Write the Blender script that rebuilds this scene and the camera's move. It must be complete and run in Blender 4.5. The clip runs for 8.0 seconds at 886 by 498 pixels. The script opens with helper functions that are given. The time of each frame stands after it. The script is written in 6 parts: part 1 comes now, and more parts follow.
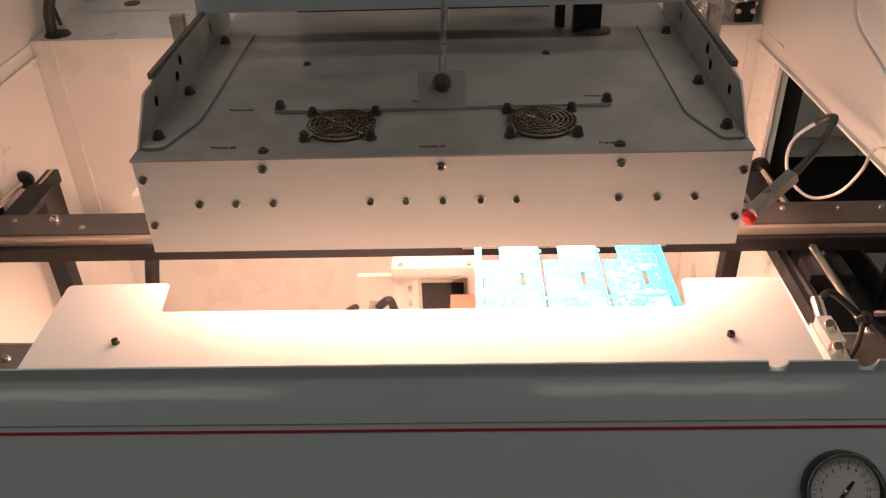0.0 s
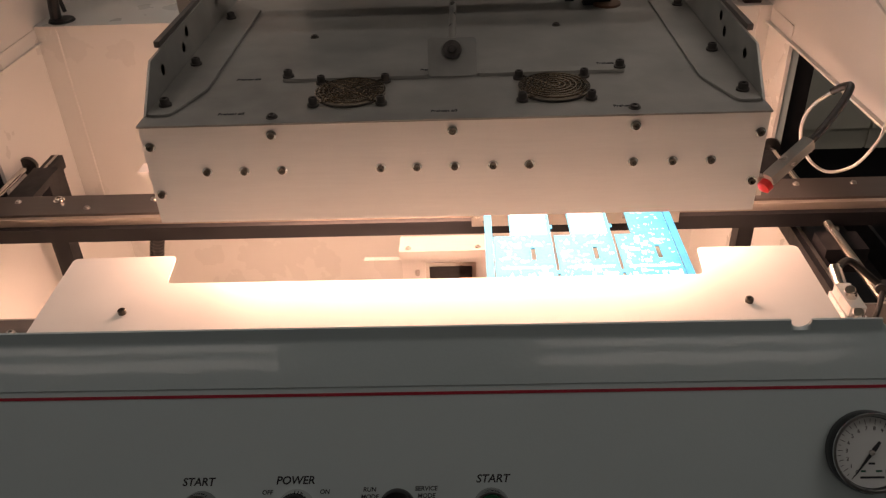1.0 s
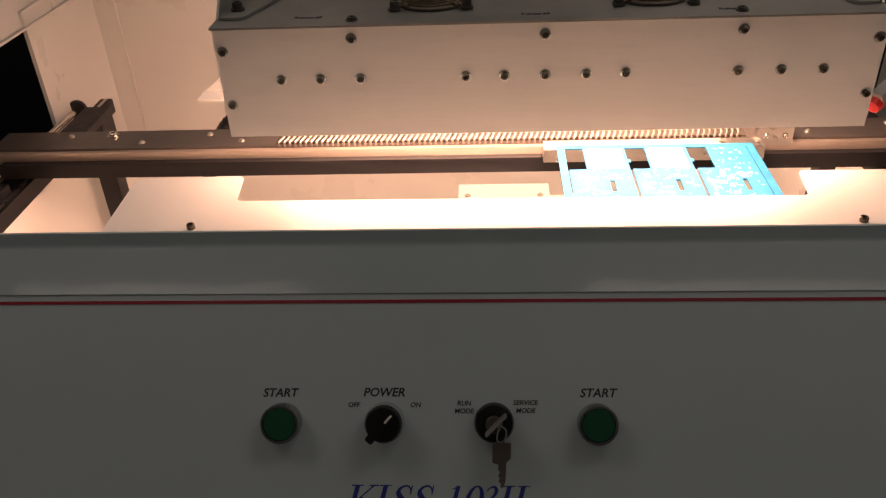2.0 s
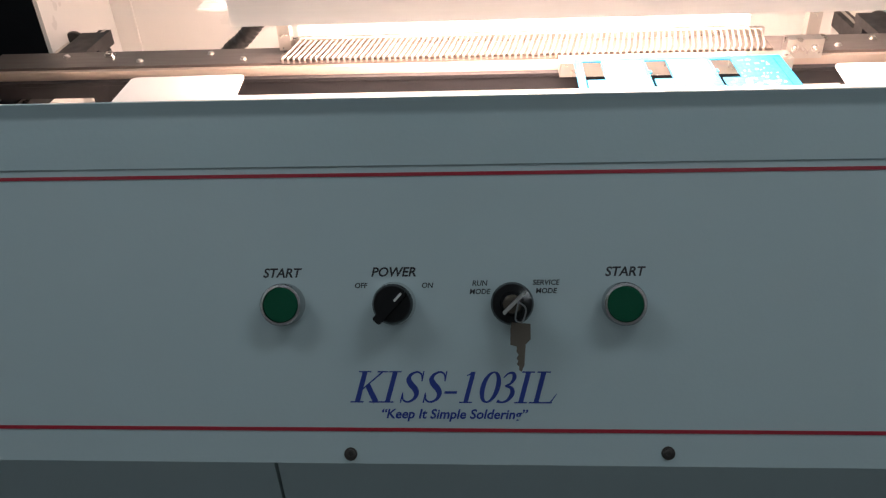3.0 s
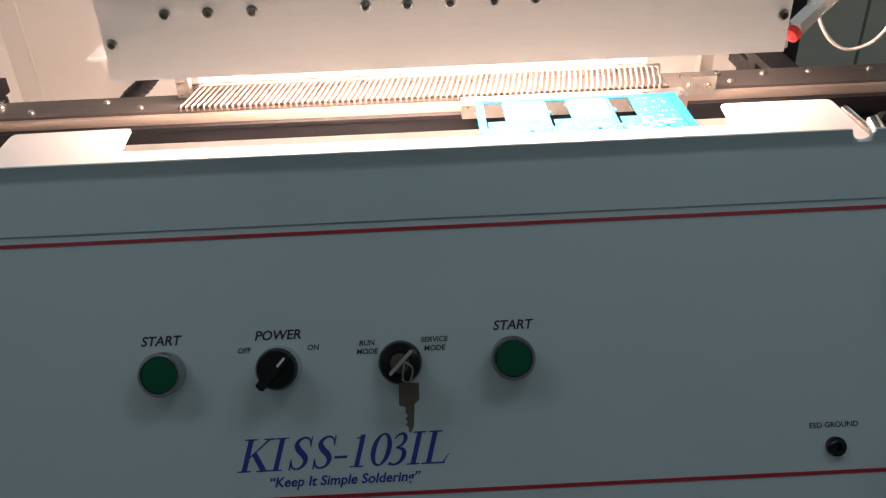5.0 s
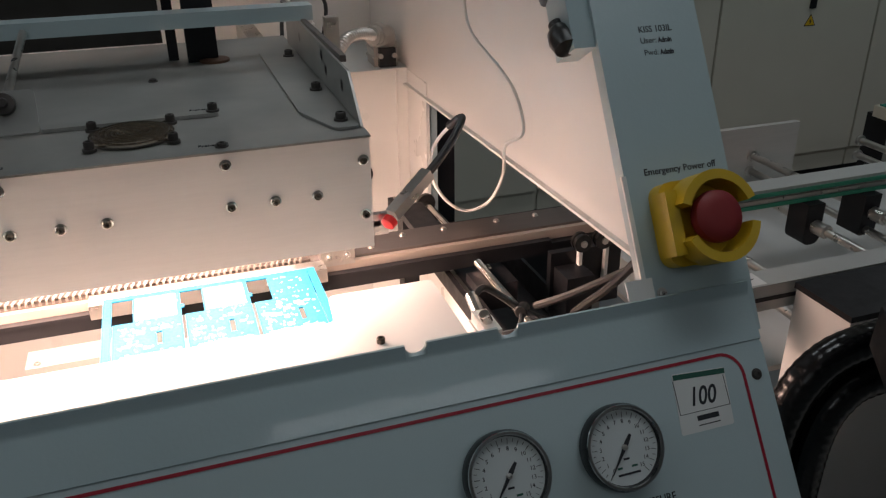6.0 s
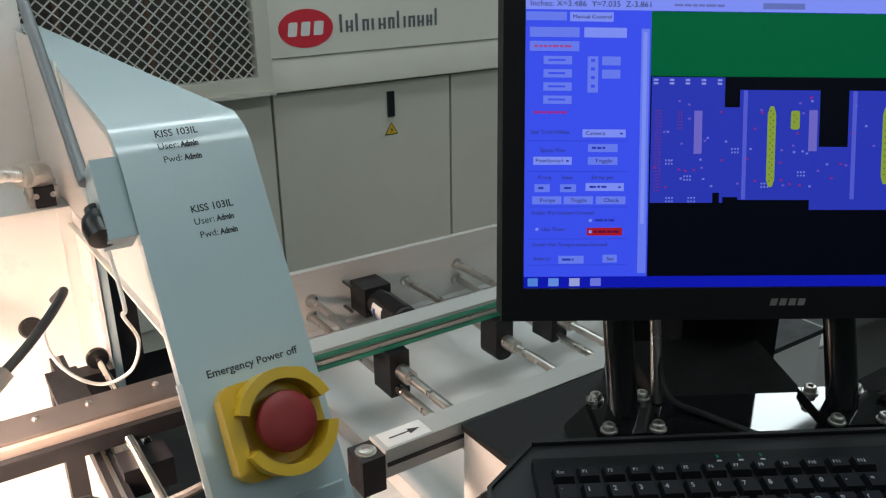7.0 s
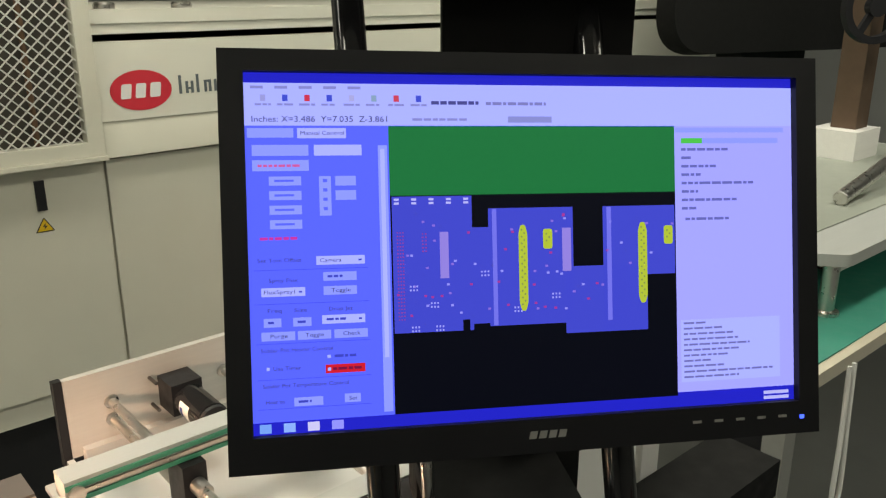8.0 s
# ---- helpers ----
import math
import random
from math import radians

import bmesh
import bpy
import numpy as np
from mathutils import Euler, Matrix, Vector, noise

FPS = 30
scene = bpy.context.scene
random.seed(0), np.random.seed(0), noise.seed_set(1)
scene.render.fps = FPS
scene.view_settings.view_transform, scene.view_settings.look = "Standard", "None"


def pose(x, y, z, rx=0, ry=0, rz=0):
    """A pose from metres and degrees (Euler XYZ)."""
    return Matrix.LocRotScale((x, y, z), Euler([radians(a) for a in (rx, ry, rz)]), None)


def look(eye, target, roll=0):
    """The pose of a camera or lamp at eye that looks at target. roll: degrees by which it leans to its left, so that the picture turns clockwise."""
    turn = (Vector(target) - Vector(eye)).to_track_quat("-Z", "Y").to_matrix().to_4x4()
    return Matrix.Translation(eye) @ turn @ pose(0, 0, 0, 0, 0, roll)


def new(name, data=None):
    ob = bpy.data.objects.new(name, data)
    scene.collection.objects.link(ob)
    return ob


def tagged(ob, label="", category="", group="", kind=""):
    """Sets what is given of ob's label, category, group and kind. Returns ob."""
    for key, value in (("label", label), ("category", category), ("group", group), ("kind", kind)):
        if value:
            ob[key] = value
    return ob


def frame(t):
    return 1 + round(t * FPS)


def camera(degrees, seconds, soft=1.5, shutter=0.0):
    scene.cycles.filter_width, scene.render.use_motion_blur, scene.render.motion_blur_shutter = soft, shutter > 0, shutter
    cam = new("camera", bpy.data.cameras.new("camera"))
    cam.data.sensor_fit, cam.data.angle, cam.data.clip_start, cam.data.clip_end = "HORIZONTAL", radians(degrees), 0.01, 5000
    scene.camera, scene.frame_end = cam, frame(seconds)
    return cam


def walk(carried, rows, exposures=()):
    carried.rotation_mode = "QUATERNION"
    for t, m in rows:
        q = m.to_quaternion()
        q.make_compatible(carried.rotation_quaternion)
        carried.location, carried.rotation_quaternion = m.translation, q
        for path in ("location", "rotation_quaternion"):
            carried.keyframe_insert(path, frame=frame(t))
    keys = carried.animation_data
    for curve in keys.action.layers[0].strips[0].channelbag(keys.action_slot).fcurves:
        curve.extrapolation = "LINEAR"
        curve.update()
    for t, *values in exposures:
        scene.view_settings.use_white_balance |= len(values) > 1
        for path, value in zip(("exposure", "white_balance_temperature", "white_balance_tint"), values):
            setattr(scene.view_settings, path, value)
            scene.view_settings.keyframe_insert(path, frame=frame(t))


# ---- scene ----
cam = camera(56.6, 8.0, soft=1.25)
PATH = [
    (0, (0.107, 0.044, 1.713), (0.048, 1.715, 0.615), -2.0),
    (0.5, (0.109, 0.041, 1.699), (0.051, 1.717, 0.61), -2.2),
    (1, (0.096, 0.034, 1.671), (0.032, 1.715, 0.588), -2.4),
    (1.5, (0.063, 0.03, 1.623), (-0.024, 1.72, 0.557), -2.4),
    (2, (0.031, 0.033, 1.581), (-0.086, 1.706, 0.491), -2.7),
    (3.5, (0.022, 0.022, 1.463), (-0.112, 1.677, 0.35), -3.0),
    (4, (0.023, 0.024, 1.463), (-0.094, 1.682, 0.351), -2.6),
    (5.3, (0.098, 0.052, 1.52), (0.242, 1.766, 0.5), -1.9),
    (5.5, (0.131, 0.056, 1.54), (0.396, 1.78, 0.561), -1.4),
    (6, (0.22, 0.078, 1.572), (0.803, 1.783, 0.708), -0.6),
    (6.3, (0.295, 0.085, 1.588), (1.01, 1.77, 0.781), -0.9),
    (6.5, (0.338, 0.09, 1.602), (1.149, 1.746, 0.829), -1.0),
    (7, (0.441, 0.103, 1.622), (1.472, 1.665, 0.918), -0.8),
    (7.5, (0.518, 0.104, 1.635), (1.697, 1.578, 0.973), -0.1),
    (8, (0.584, 0.1, 1.663), (1.846, 1.527, 1.054), 0.1),
]
EXPOSURES = [(0, -0.55, 8300, 28), (1, -0.85, 8500, 28), (2.1, -0.95, 8900, 30), (3.3, 0.42, 5900, 8), (3.5, 0.47, 5900, 8), (4.0, 0.72, 5900, 7), (4.2, 0.75, 5950, 8), (5.3, -0.45, 6550, 12), (5.5, -0.45, 6550, 12),
             (6, -0.5, 6600, 14), (6.5, -0.25, 6200, 12), (7, 0.75, 6500, 7), (7.5, 1.45, 8100, 10), (8, 1.6, 8500, 10)]
walk(cam, [(t, look(eye, target, roll)) for t, eye, target, roll in PATH], EXPOSURES)

# ---- light ----
world = bpy.data.worlds.new("room_air")
scene.world = world
world.use_nodes = True
world.node_tree.nodes["Background"].inputs[0].default_value = (0.75, 0.85, 1.0, 1)
world.node_tree.nodes["Background"].inputs[1].default_value = 0.02


def area(name, p, target, sx, sy, watts, colour):
    data = bpy.data.lights.new(name, "AREA")
    data.shape, data.size, data.size_y = "RECTANGLE", sx, sy
    data.energy, data.color = watts, colour
    ob = new(name, data)
    ob.matrix_world = look(p, target)
    return ob


ROOM_LAMPS = [(x, y) for x in (-1.3, 1.0, 3.4) for y in (-1.6, 0.6, 2.0)]
for lx, ly in ROOM_LAMPS:
    area("ceiling_tube_light", (lx, ly, 2.86), (lx, ly, 0), 1.2, 0.28, {-1.6: 4.4, 0.6: 7.3, 2.0: 7.5}[ly], (0.86, 0.96, 1.0))
HEATER_WATTS = 26.0
area("heater_light", (0.08, 0.98, 1.243), (0.08, 0.98, 0), 0.56, 0.34, HEATER_WATTS, (1.0, 0.68, 0.555))

# ---- materials ----
def mat(name, colour, rough=0.5, metal=0.0, var=0.06, scale=30.0, bump=0.0, bump_scale=400.0, coat=0.0, stretch=None, spec=0.5):
    m = bpy.data.materials.new(name)
    m.use_nodes = True
    nt = m.node_tree
    b = nt.nodes["Principled BSDF"]
    b.inputs["Metallic"].default_value = metal
    b.inputs["Coat Weight"].default_value = coat
    b.inputs["Specular IOR Level"].default_value = spec
    co = nt.nodes.new("ShaderNodeTexCoord")
    mp = nt.nodes.new("ShaderNodeMapping")
    nt.links.new(co.outputs["Object"], mp.inputs[0])
    if stretch:
        mp.inputs["Scale"].default_value = stretch
    big = nt.nodes.new("ShaderNodeTexNoise")
    big.inputs["Scale"].default_value, big.inputs["Detail"].default_value = scale * 0.15, 4
    fine = nt.nodes.new("ShaderNodeTexNoise")
    fine.inputs["Scale"].default_value, fine.inputs["Detail"].default_value = scale, 6
    for n in (big, fine):
        nt.links.new(mp.outputs[0], n.inputs["Vector"])
    add = nt.nodes.new("ShaderNodeMath")
    add.operation = "ADD"
    nt.links.new(big.outputs["Fac"], add.inputs[0])
    nt.links.new(fine.outputs["Fac"], add.inputs[1])
    ramp = nt.nodes.new("ShaderNodeMapRange")
    ramp.inputs["From Min"].default_value, ramp.inputs["From Max"].default_value = 0.6, 1.4
    ramp.inputs["To Min"].default_value, ramp.inputs["To Max"].default_value = 1 - var, 1 + var
    nt.links.new(add.outputs[0], ramp.inputs[0])
    mul = nt.nodes.new("ShaderNodeVectorMath")
    mul.operation = "SCALE"
    mul.inputs[0].default_value = colour
    nt.links.new(ramp.outputs[0], mul.inputs["Scale"])
    nt.links.new(mul.outputs[0], b.inputs["Base Color"])
    rr = nt.nodes.new("ShaderNodeMapRange")
    rr.inputs["From Min"].default_value, rr.inputs["From Max"].default_value = 0.3, 0.7
    rr.inputs["To Min"].default_value, rr.inputs["To Max"].default_value = max(0.02, rough * 0.85), min(1, rough * 1.18)
    nt.links.new(fine.outputs["Fac"], rr.inputs[0])
    nt.links.new(rr.outputs[0], b.inputs["Roughness"])
    if bump:
        bn = nt.nodes.new("ShaderNodeTexNoise")
        bn.inputs["Scale"].default_value, bn.inputs["Detail"].default_value = bump_scale, 3
        nt.links.new(mp.outputs[0], bn.inputs["Vector"])
        bp = nt.nodes.new("ShaderNodeBump")
        bp.inputs["Strength"].default_value, bp.inputs["Distance"].default_value = bump, 0.001
        nt.links.new(bn.outputs["Fac"], bp.inputs["Height"])
        nt.links.new(bp.outputs[0], b.inputs["Normal"])
        if coat:
            wave = nt.nodes.new("ShaderNodeTexNoise")
            wave.inputs["Scale"].default_value, wave.inputs["Detail"].default_value = 55, 3
            nt.links.new(mp.outputs[0], wave.inputs["Vector"])
            wb = nt.nodes.new("ShaderNodeBump")
            wb.inputs["Strength"].default_value, wb.inputs["Distance"].default_value = 0.25, 0.001
            nt.links.new(wave.outputs["Fac"], wb.inputs["Height"])
            nt.links.new(wb.outputs[0], b.inputs["Coat Normal"])
            b.inputs["Coat Roughness"].default_value = 0.06
    return m


def glow(name, colour, strength):
    m = bpy.data.materials.new(name)
    m.use_nodes = True
    b = m.node_tree.nodes["Principled BSDF"]
    b.inputs["Base Color"].default_value = (*[c * 0.04 for c in colour], 1)
    b.inputs["Roughness"].default_value = 0.4
    b.inputs["Specular IOR Level"].default_value = 0.12
    b.inputs["Emission Color"].default_value = (*colour, 1)
    b.inputs["Emission Strength"].default_value = strength
    return m


PAINT = mat("grey_blue_enamel", (0.43, 0.53, 0.55), 0.36, var=0.03, scale=12, bump=0.12, bump_scale=260, coat=0.42)
PANEL_PAINT = mat("panel_enamel", (0.46, 0.56, 0.58), 0.42, var=0.03, scale=10, bump=0.1, bump_scale=300)
WHITE = mat("white_enamel", (0.80, 0.79, 0.76), 0.3, var=0.015, scale=9, bump=0.08, bump_scale=220)
LINER = mat("glossy_white_liner", (0.82, 0.80, 0.77), 0.11, var=0.02, scale=6, bump=0.03, bump_scale=60)
ALU_WHITE = mat("brushed_white_aluminium", (0.86, 0.84, 0.81), 0.42, var=0.04, scale=60, stretch=(0.4, 6, 6), bump=0.05)
PLATE = mat("plate_satin_white", (0.80, 0.77, 0.73), 0.38, var=0.03, scale=30, bump=0.03)
TOPGREY = mat("galvanised_top", (0.37, 0.365, 0.345), 0.38, 0.5, var=0.30, scale=22, bump=0.04)
STEEL = mat("stainless_steel", (0.56, 0.54, 0.51), 0.3, 1.0, var=0.07, scale=70, bump=0.02)
SCREW = mat("dark_screw", (0.13, 0.11, 0.09), 0.3, 0.9, var=0.2)
BRIGHT = mat("polished_rod", (0.72, 0.69, 0.65), 0.14, 1.0, var=0.05)
RAILDARK = mat("brown_steel_rail", (0.17, 0.15, 0.14), 0.40, 0.75, var=0.10, scale=40, stretch=(0.5, 4, 4))
BLACK = mat("black_anodised", (0.012, 0.012, 0.014), 0.45, spec=0.3, var=0.2, scale=60, bump=0.05)
BLACKGLOSS = mat("black_gloss_powder", (0.012, 0.012, 0.013), 0.10, var=0.1, bump=0.06, bump_scale=300)
RUBBER = mat("black_rubber", (0.012, 0.012, 0.012), 0.33, var=0.2, bump=0.1)
PLASTIC = mat("black_plastic_bezel", (0.006, 0.006, 0.007), 0.45, var=0.1, bump=0.05, bump_scale=900, spec=0.2)
BOLT = mat("dark_bolt", (0.10, 0.09, 0.085), 0.35, 0.8, var=0.2)
CHROME = mat("chrome", (0.70, 0.70, 0.70), 0.10, 1.0, var=0.05)
GREENCAP = mat("green_button", (0.002, 0.080, 0.038), 0.5, var=0.08, bump=0.1, bump_scale=700, spec=0.18)
RED = mat("red_stripe", (0.36, 0.012, 0.03), 0.4, var=0.08)
REDCAP = mat("red_mushroom", (0.26, 0.022, 0.022), 0.55, var=0.08, bump=0.05)
REDTIP = mat("red_lens", (0.75, 0.02, 0.02), 0.3, var=0.05)
YELLOW = mat("yellow_guard", (0.66, 0.42, 0.02), 0.38, var=0.08, scale=20, bump=0.06)
INK = mat("black_ink", (0.02, 0.02, 0.025), 0.5)
BLUEINK = mat("blue_ink", (0.015, 0.04, 0.26), 0.45)
PAPER = mat("white_label", (0.72, 0.72, 0.70), 0.45, var=0.03)
DIAL = mat("dial_face", (0.62, 0.66, 0.66), 0.5, var=0.03, coat=1.0)
DARKGREEN = mat("dark_green_ink", (0.02, 0.10, 0.07), 0.5)
PCBBLUE = mat("blue_solder_mask", (0.004, 0.14, 0.28), 0.65, var=0.25, scale=300, spec=0.2)
PADS = mat("tinned_pads", (0.44, 0.48, 0.49), 0.6, 0.0, var=0.1, spec=0.2)
OVEN = mat("cream_grey_enamel", (0.55, 0.53, 0.45), 0.42, var=0.04, scale=8, bump=0.1, bump_scale=240)
OVENLIGHT = mat("pale_cream_enamel", (0.68, 0.66, 0.58), 0.4, var=0.03, scale=8)
GREENBELT = mat("green_belt", (0.03, 0.24, 0.15), 0.55, var=0.1)
GREENMAT = mat("green_mat", (0.015, 0.22, 0.16), 0.6, var=0.12, bump=0.1)
WOODEDGE = mat("pale_bench_edge", (0.55, 0.50, 0.40), 0.45, var=0.08)
FLOORM = mat("grey_epoxy_floor", (0.26, 0.27, 0.27), 0.35, var=0.12, scale=6, bump=0.1, bump_scale=60)
WALLM = mat("painted_wall", (0.55, 0.56, 0.55), 0.7, var=0.05, scale=5, bump=0.15, bump_scale=90)
CEILM = mat("ceiling_tile", (0.72, 0.72, 0.70), 0.85, var=0.04, scale=40, bump=0.2, bump_scale=120)
CABLEW = mat("white_cable", (0.74, 0.73, 0.70), 0.45, var=0.04)
CABLEK = mat("black_cable", (0.02, 0.02, 0.02), 0.45, var=0.1)
EDGE = mat("bronze_steel_edge", (0.60, 0.51, 0.44), 0.38, 0.7, var=0.06)
BASEK = mat("black_base_enamel", (0.012, 0.012, 0.013), 0.05, var=0.1)
RINGM = mat("satin_chrome_ring", (0.42, 0.42, 0.42), 0.16, 1.0, var=0.05)
CONDUIT = mat("steel_conduit", (0.66, 0.65, 0.63), 0.32, 1.0, var=0.1)
MESHM = mat("white_wire_mesh", (0.60, 0.60, 0.56), 0.45, 0.2, var=0.06)
STRUTGREY = mat("satin_grey_strut", (0.20, 0.21, 0.22), 0.35, 0.3, var=0.03)
ZINC = mat("cast_zinc", (0.50, 0.48, 0.45), 0.42, 0.5, var=0.08, scale=40, bump=0.05)
TROUGH = mat("off_white_trough", (0.47, 0.475, 0.46), 0.4, var=0.12, scale=14, bump=0.05)
RAILWHITE = mat("pale_grey_rail", (0.42, 0.43, 0.415), 0.4, 0.1, var=0.05, scale=40, stretch=(0.4, 5, 5))
WIRE_BROWN = mat("tarnished_wire", (0.66, 0.58, 0.50), 0.22, 1.0, var=0.25, scale=200)
MATT = mat("matt_black_powder", (0.010, 0.010, 0.010), 0.75, var=0.15, spec=0.12, bump=0.1)
# mottled brown kept dark to stand in for the shade inside openings
BROWN = mat("shaded_brown_inside", (0.05, 0.042, 0.032), 0.7, var=0.4, scale=30)


# ---- building helpers ----
def thing(name, p, label, category, group="", kind=""):
    ob = new(name)
    ob.empty_display_size = 0.05
    ob.location = p
    return tagged(ob, label, category, group, kind)


def part(name, bm, material, parent=None, label="", smooth=0.6, bevel=0.0):
    me = bpy.data.meshes.new(name)
    if bevel:
        bmesh.ops.bevel(bm, geom=[e for e in bm.edges if e.is_manifold and e.calc_face_angle(0) > 0.5], offset=bevel, segments=2, profile=0.5, affect="EDGES", clamp_overlap=True)
    bmesh.ops.recalc_face_normals(bm, faces=bm.faces)
    for f in bm.faces:
        f.smooth = True
    for e in bm.edges:
        e.smooth = e.is_manifold and e.calc_face_angle(3.2) < smooth
    bm.to_mesh(me)
    bm.free()
    for m in material if isinstance(material, (list, tuple)) else [material]:
        me.materials.append(m)
    ob = new(name, me)
    if parent is not None:
        ob.parent = parent
        ob.matrix_parent_inverse = Matrix.Translation(-parent.location) if parent.data is None else Matrix.Identity(4)
    if label:
        ob["label"] = label
    return ob


def solo(name, bm, material, label, category, group="", kind="", **kw):
    return tagged(part(name, bm, material, None, **kw), label, category, group, kind)


def B():
    return bmesh.new()


def box(bm, x0, x1, y0, y1, z0, z1, m=None):
    vs = [bm.verts.new((x, y, z)) for z in (z0, z1) for y in (y0, y1) for x in (x0, x1)]
    if m is not None:
        for v in vs:
            v.co = m @ v.co
    for f in ((0, 2, 3, 1), (4, 5, 7, 6), (0, 1, 5, 4), (2, 6, 7, 3), (0, 4, 6, 2), (1, 3, 7, 5)):
        bm.faces.new([vs[i] for i in f])
    return bm


def plate(bm, pts, h0, h1, m=None):
    """A flat polygon in a plane's own x and y, from height h0 to h1."""
    lo = [bm.verts.new((x, y, h0)) for x, y in pts]
    hi = [bm.verts.new((x, y, h1)) for x, y in pts]
    n = len(pts)
    bm.faces.new(lo[::-1])
    bm.faces.new(hi)
    for i in range(n):
        bm.faces.new((lo[i], lo[(i + 1) % n], hi[(i + 1) % n], hi[i]))
    if m is not None:
        for v in lo + hi:
            v.co = m @ v.co
    return bm


def rounded(pts, r, n=4, only=None):
    out = []
    for i, p in enumerate(pts):
        if only is not None and i not in only:
            out.append(p)
            continue
        p, a, b = Vector(p), Vector(pts[i - 1]), Vector(pts[(i + 1) % len(pts)])
        da, db = (a - p), (b - p)
        k = min(r, da.length * 0.45, db.length * 0.45)
        s, e = p + da.normalized() * k, p + db.normalized() * k
        for j in range(n + 1):
            t = j / n
            out.append(tuple(s * (1 - t) ** 2 + p * 2 * t * (1 - t) + e * t * t))
    return out


YZ = Matrix(((0, 0, 1, 0), (1, 0, 0, 0), (0, 1, 0, 0), (0, 0, 0, 1)))


def profile(bm, pts, x0, x1):
    """A polygon of (y, z) drawn out from x0 to x1."""
    return plate(bm, pts, x0, x1, YZ)


def frame_of(origin, xa, ya):
    x = Vector(xa).normalized()
    z = x.cross(Vector(ya)).normalized()
    y = z.cross(x)
    return Matrix(((x.x, y.x, z.x, origin[0]), (x.y, y.y, z.y, origin[1]), (x.z, y.z, z.z, origin[2]), (0, 0, 0, 1)))


def axis_frame(p, q):
    d = (Vector(q) - Vector(p)).normalized()
    return Matrix.Translation(p) @ d.to_track_quat("Z", "Y").to_matrix().to_4x4()


def lathe(bm, prof, m, seg=24, caps=True):
    """A profile of (radius, height) turned about the z axis of m."""
    rings = []
    for r, h in prof:
        if r < 1e-6:
            rings.append([bm.verts.new(m @ Vector((0, 0, h)))])
        else:
            rings.append([bm.verts.new(m @ Vector((r * math.cos(2 * math.pi * i / seg), r * math.sin(2 * math.pi * i / seg), h))) for i in range(seg)])
    for a, b in zip(rings, rings[1:]):
        for i in range(seg):
            j = (i + 1) % seg
            if len(a) == 1 and len(b) > 1:
                bm.faces.new((a[0], b[j], b[i]))
            elif len(b) == 1 and len(a) > 1:
                bm.faces.new((a[i], a[j], b[0]))
            elif len(a) > 1:
                bm.faces.new((a[i], a[j], b[j], b[i]))
    if caps and len(rings[0]) > 1:
        bm.faces.new(rings[0][::-1])
    if caps and len(rings[-1]) > 1:
        bm.faces.new(rings[-1])
    return bm


def rod(bm, p, q, r, seg=14):
    n = (Vector(q) - Vector(p)).length
    c = min(r * 0.15, n * 0.1)
    return lathe(bm, [(r - c, 0), (r, c), (r, n - c), (r - c, n)], axis_frame(p, q), seg)


def smooth_path(pts, n=6):
    out = []
    p = [Vector(a) for a in pts]
    for i in range(len(p) - 1):
        a, b, c, d = p[max(i - 1, 0)], p[i], p[i + 1], p[min(i + 2, len(p) - 1)]
        for j in range(n):
            t = j / n
            out.append(0.5 * ((2 * b) + (c - a) * t + (2 * a - 5 * b + 4 * c - d) * t * t + (3 * b - a - 3 * c + d) * t ** 3))
    out.append(p[-1])
    return out


def tube(bm, pts, r, seg=8, n=6, ribs=0.0, pitch=0.0):
    """A round tube along a smooth path; ribs: the depth of rings, one every pitch metres."""
    path = smooth_path(pts, n)
    if ribs:
        fine, step = [path[0]], pitch / 4
        acc = 0.0
        for a, b in zip(path, path[1:]):
            d = (b - a).length
            while acc + d >= step:
                k = (step - acc) / d
                a = a + (b - a) * k
                fine.append(a)
                d = (b - a).length
                acc = 0.0
            acc += d
        path = fine
    rings, up = [], Vector((0.3, 0.2, 1)).normalized()
    for i, p in enumerate(path):
        d = (path[min(i + 1, len(path) - 1)] - path[max(i - 1, 0)]).normalized()
        side = d.cross(up)
        side = side.normalized() if side.length > 1e-4 else Vector((1, 0, 0))
        up = side.cross(d).normalized()
        k = r - (ribs if ribs and i % 4 >= 2 else 0)
        rings.append([bm.verts.new(p + (side * math.cos(2 * math.pi * j / seg) + up * math.sin(2 * math.pi * j / seg)) * k) for j in range(seg)])
    for a, b in zip(rings, rings[1:]):
        for j in range(seg):
            bm.faces.new((a[j], a[(j + 1) % seg], b[(j + 1) % seg], b[j]))
    bm.faces.new(rings[0][::-1])
    bm.faces.new(rings[-1])
    return bm


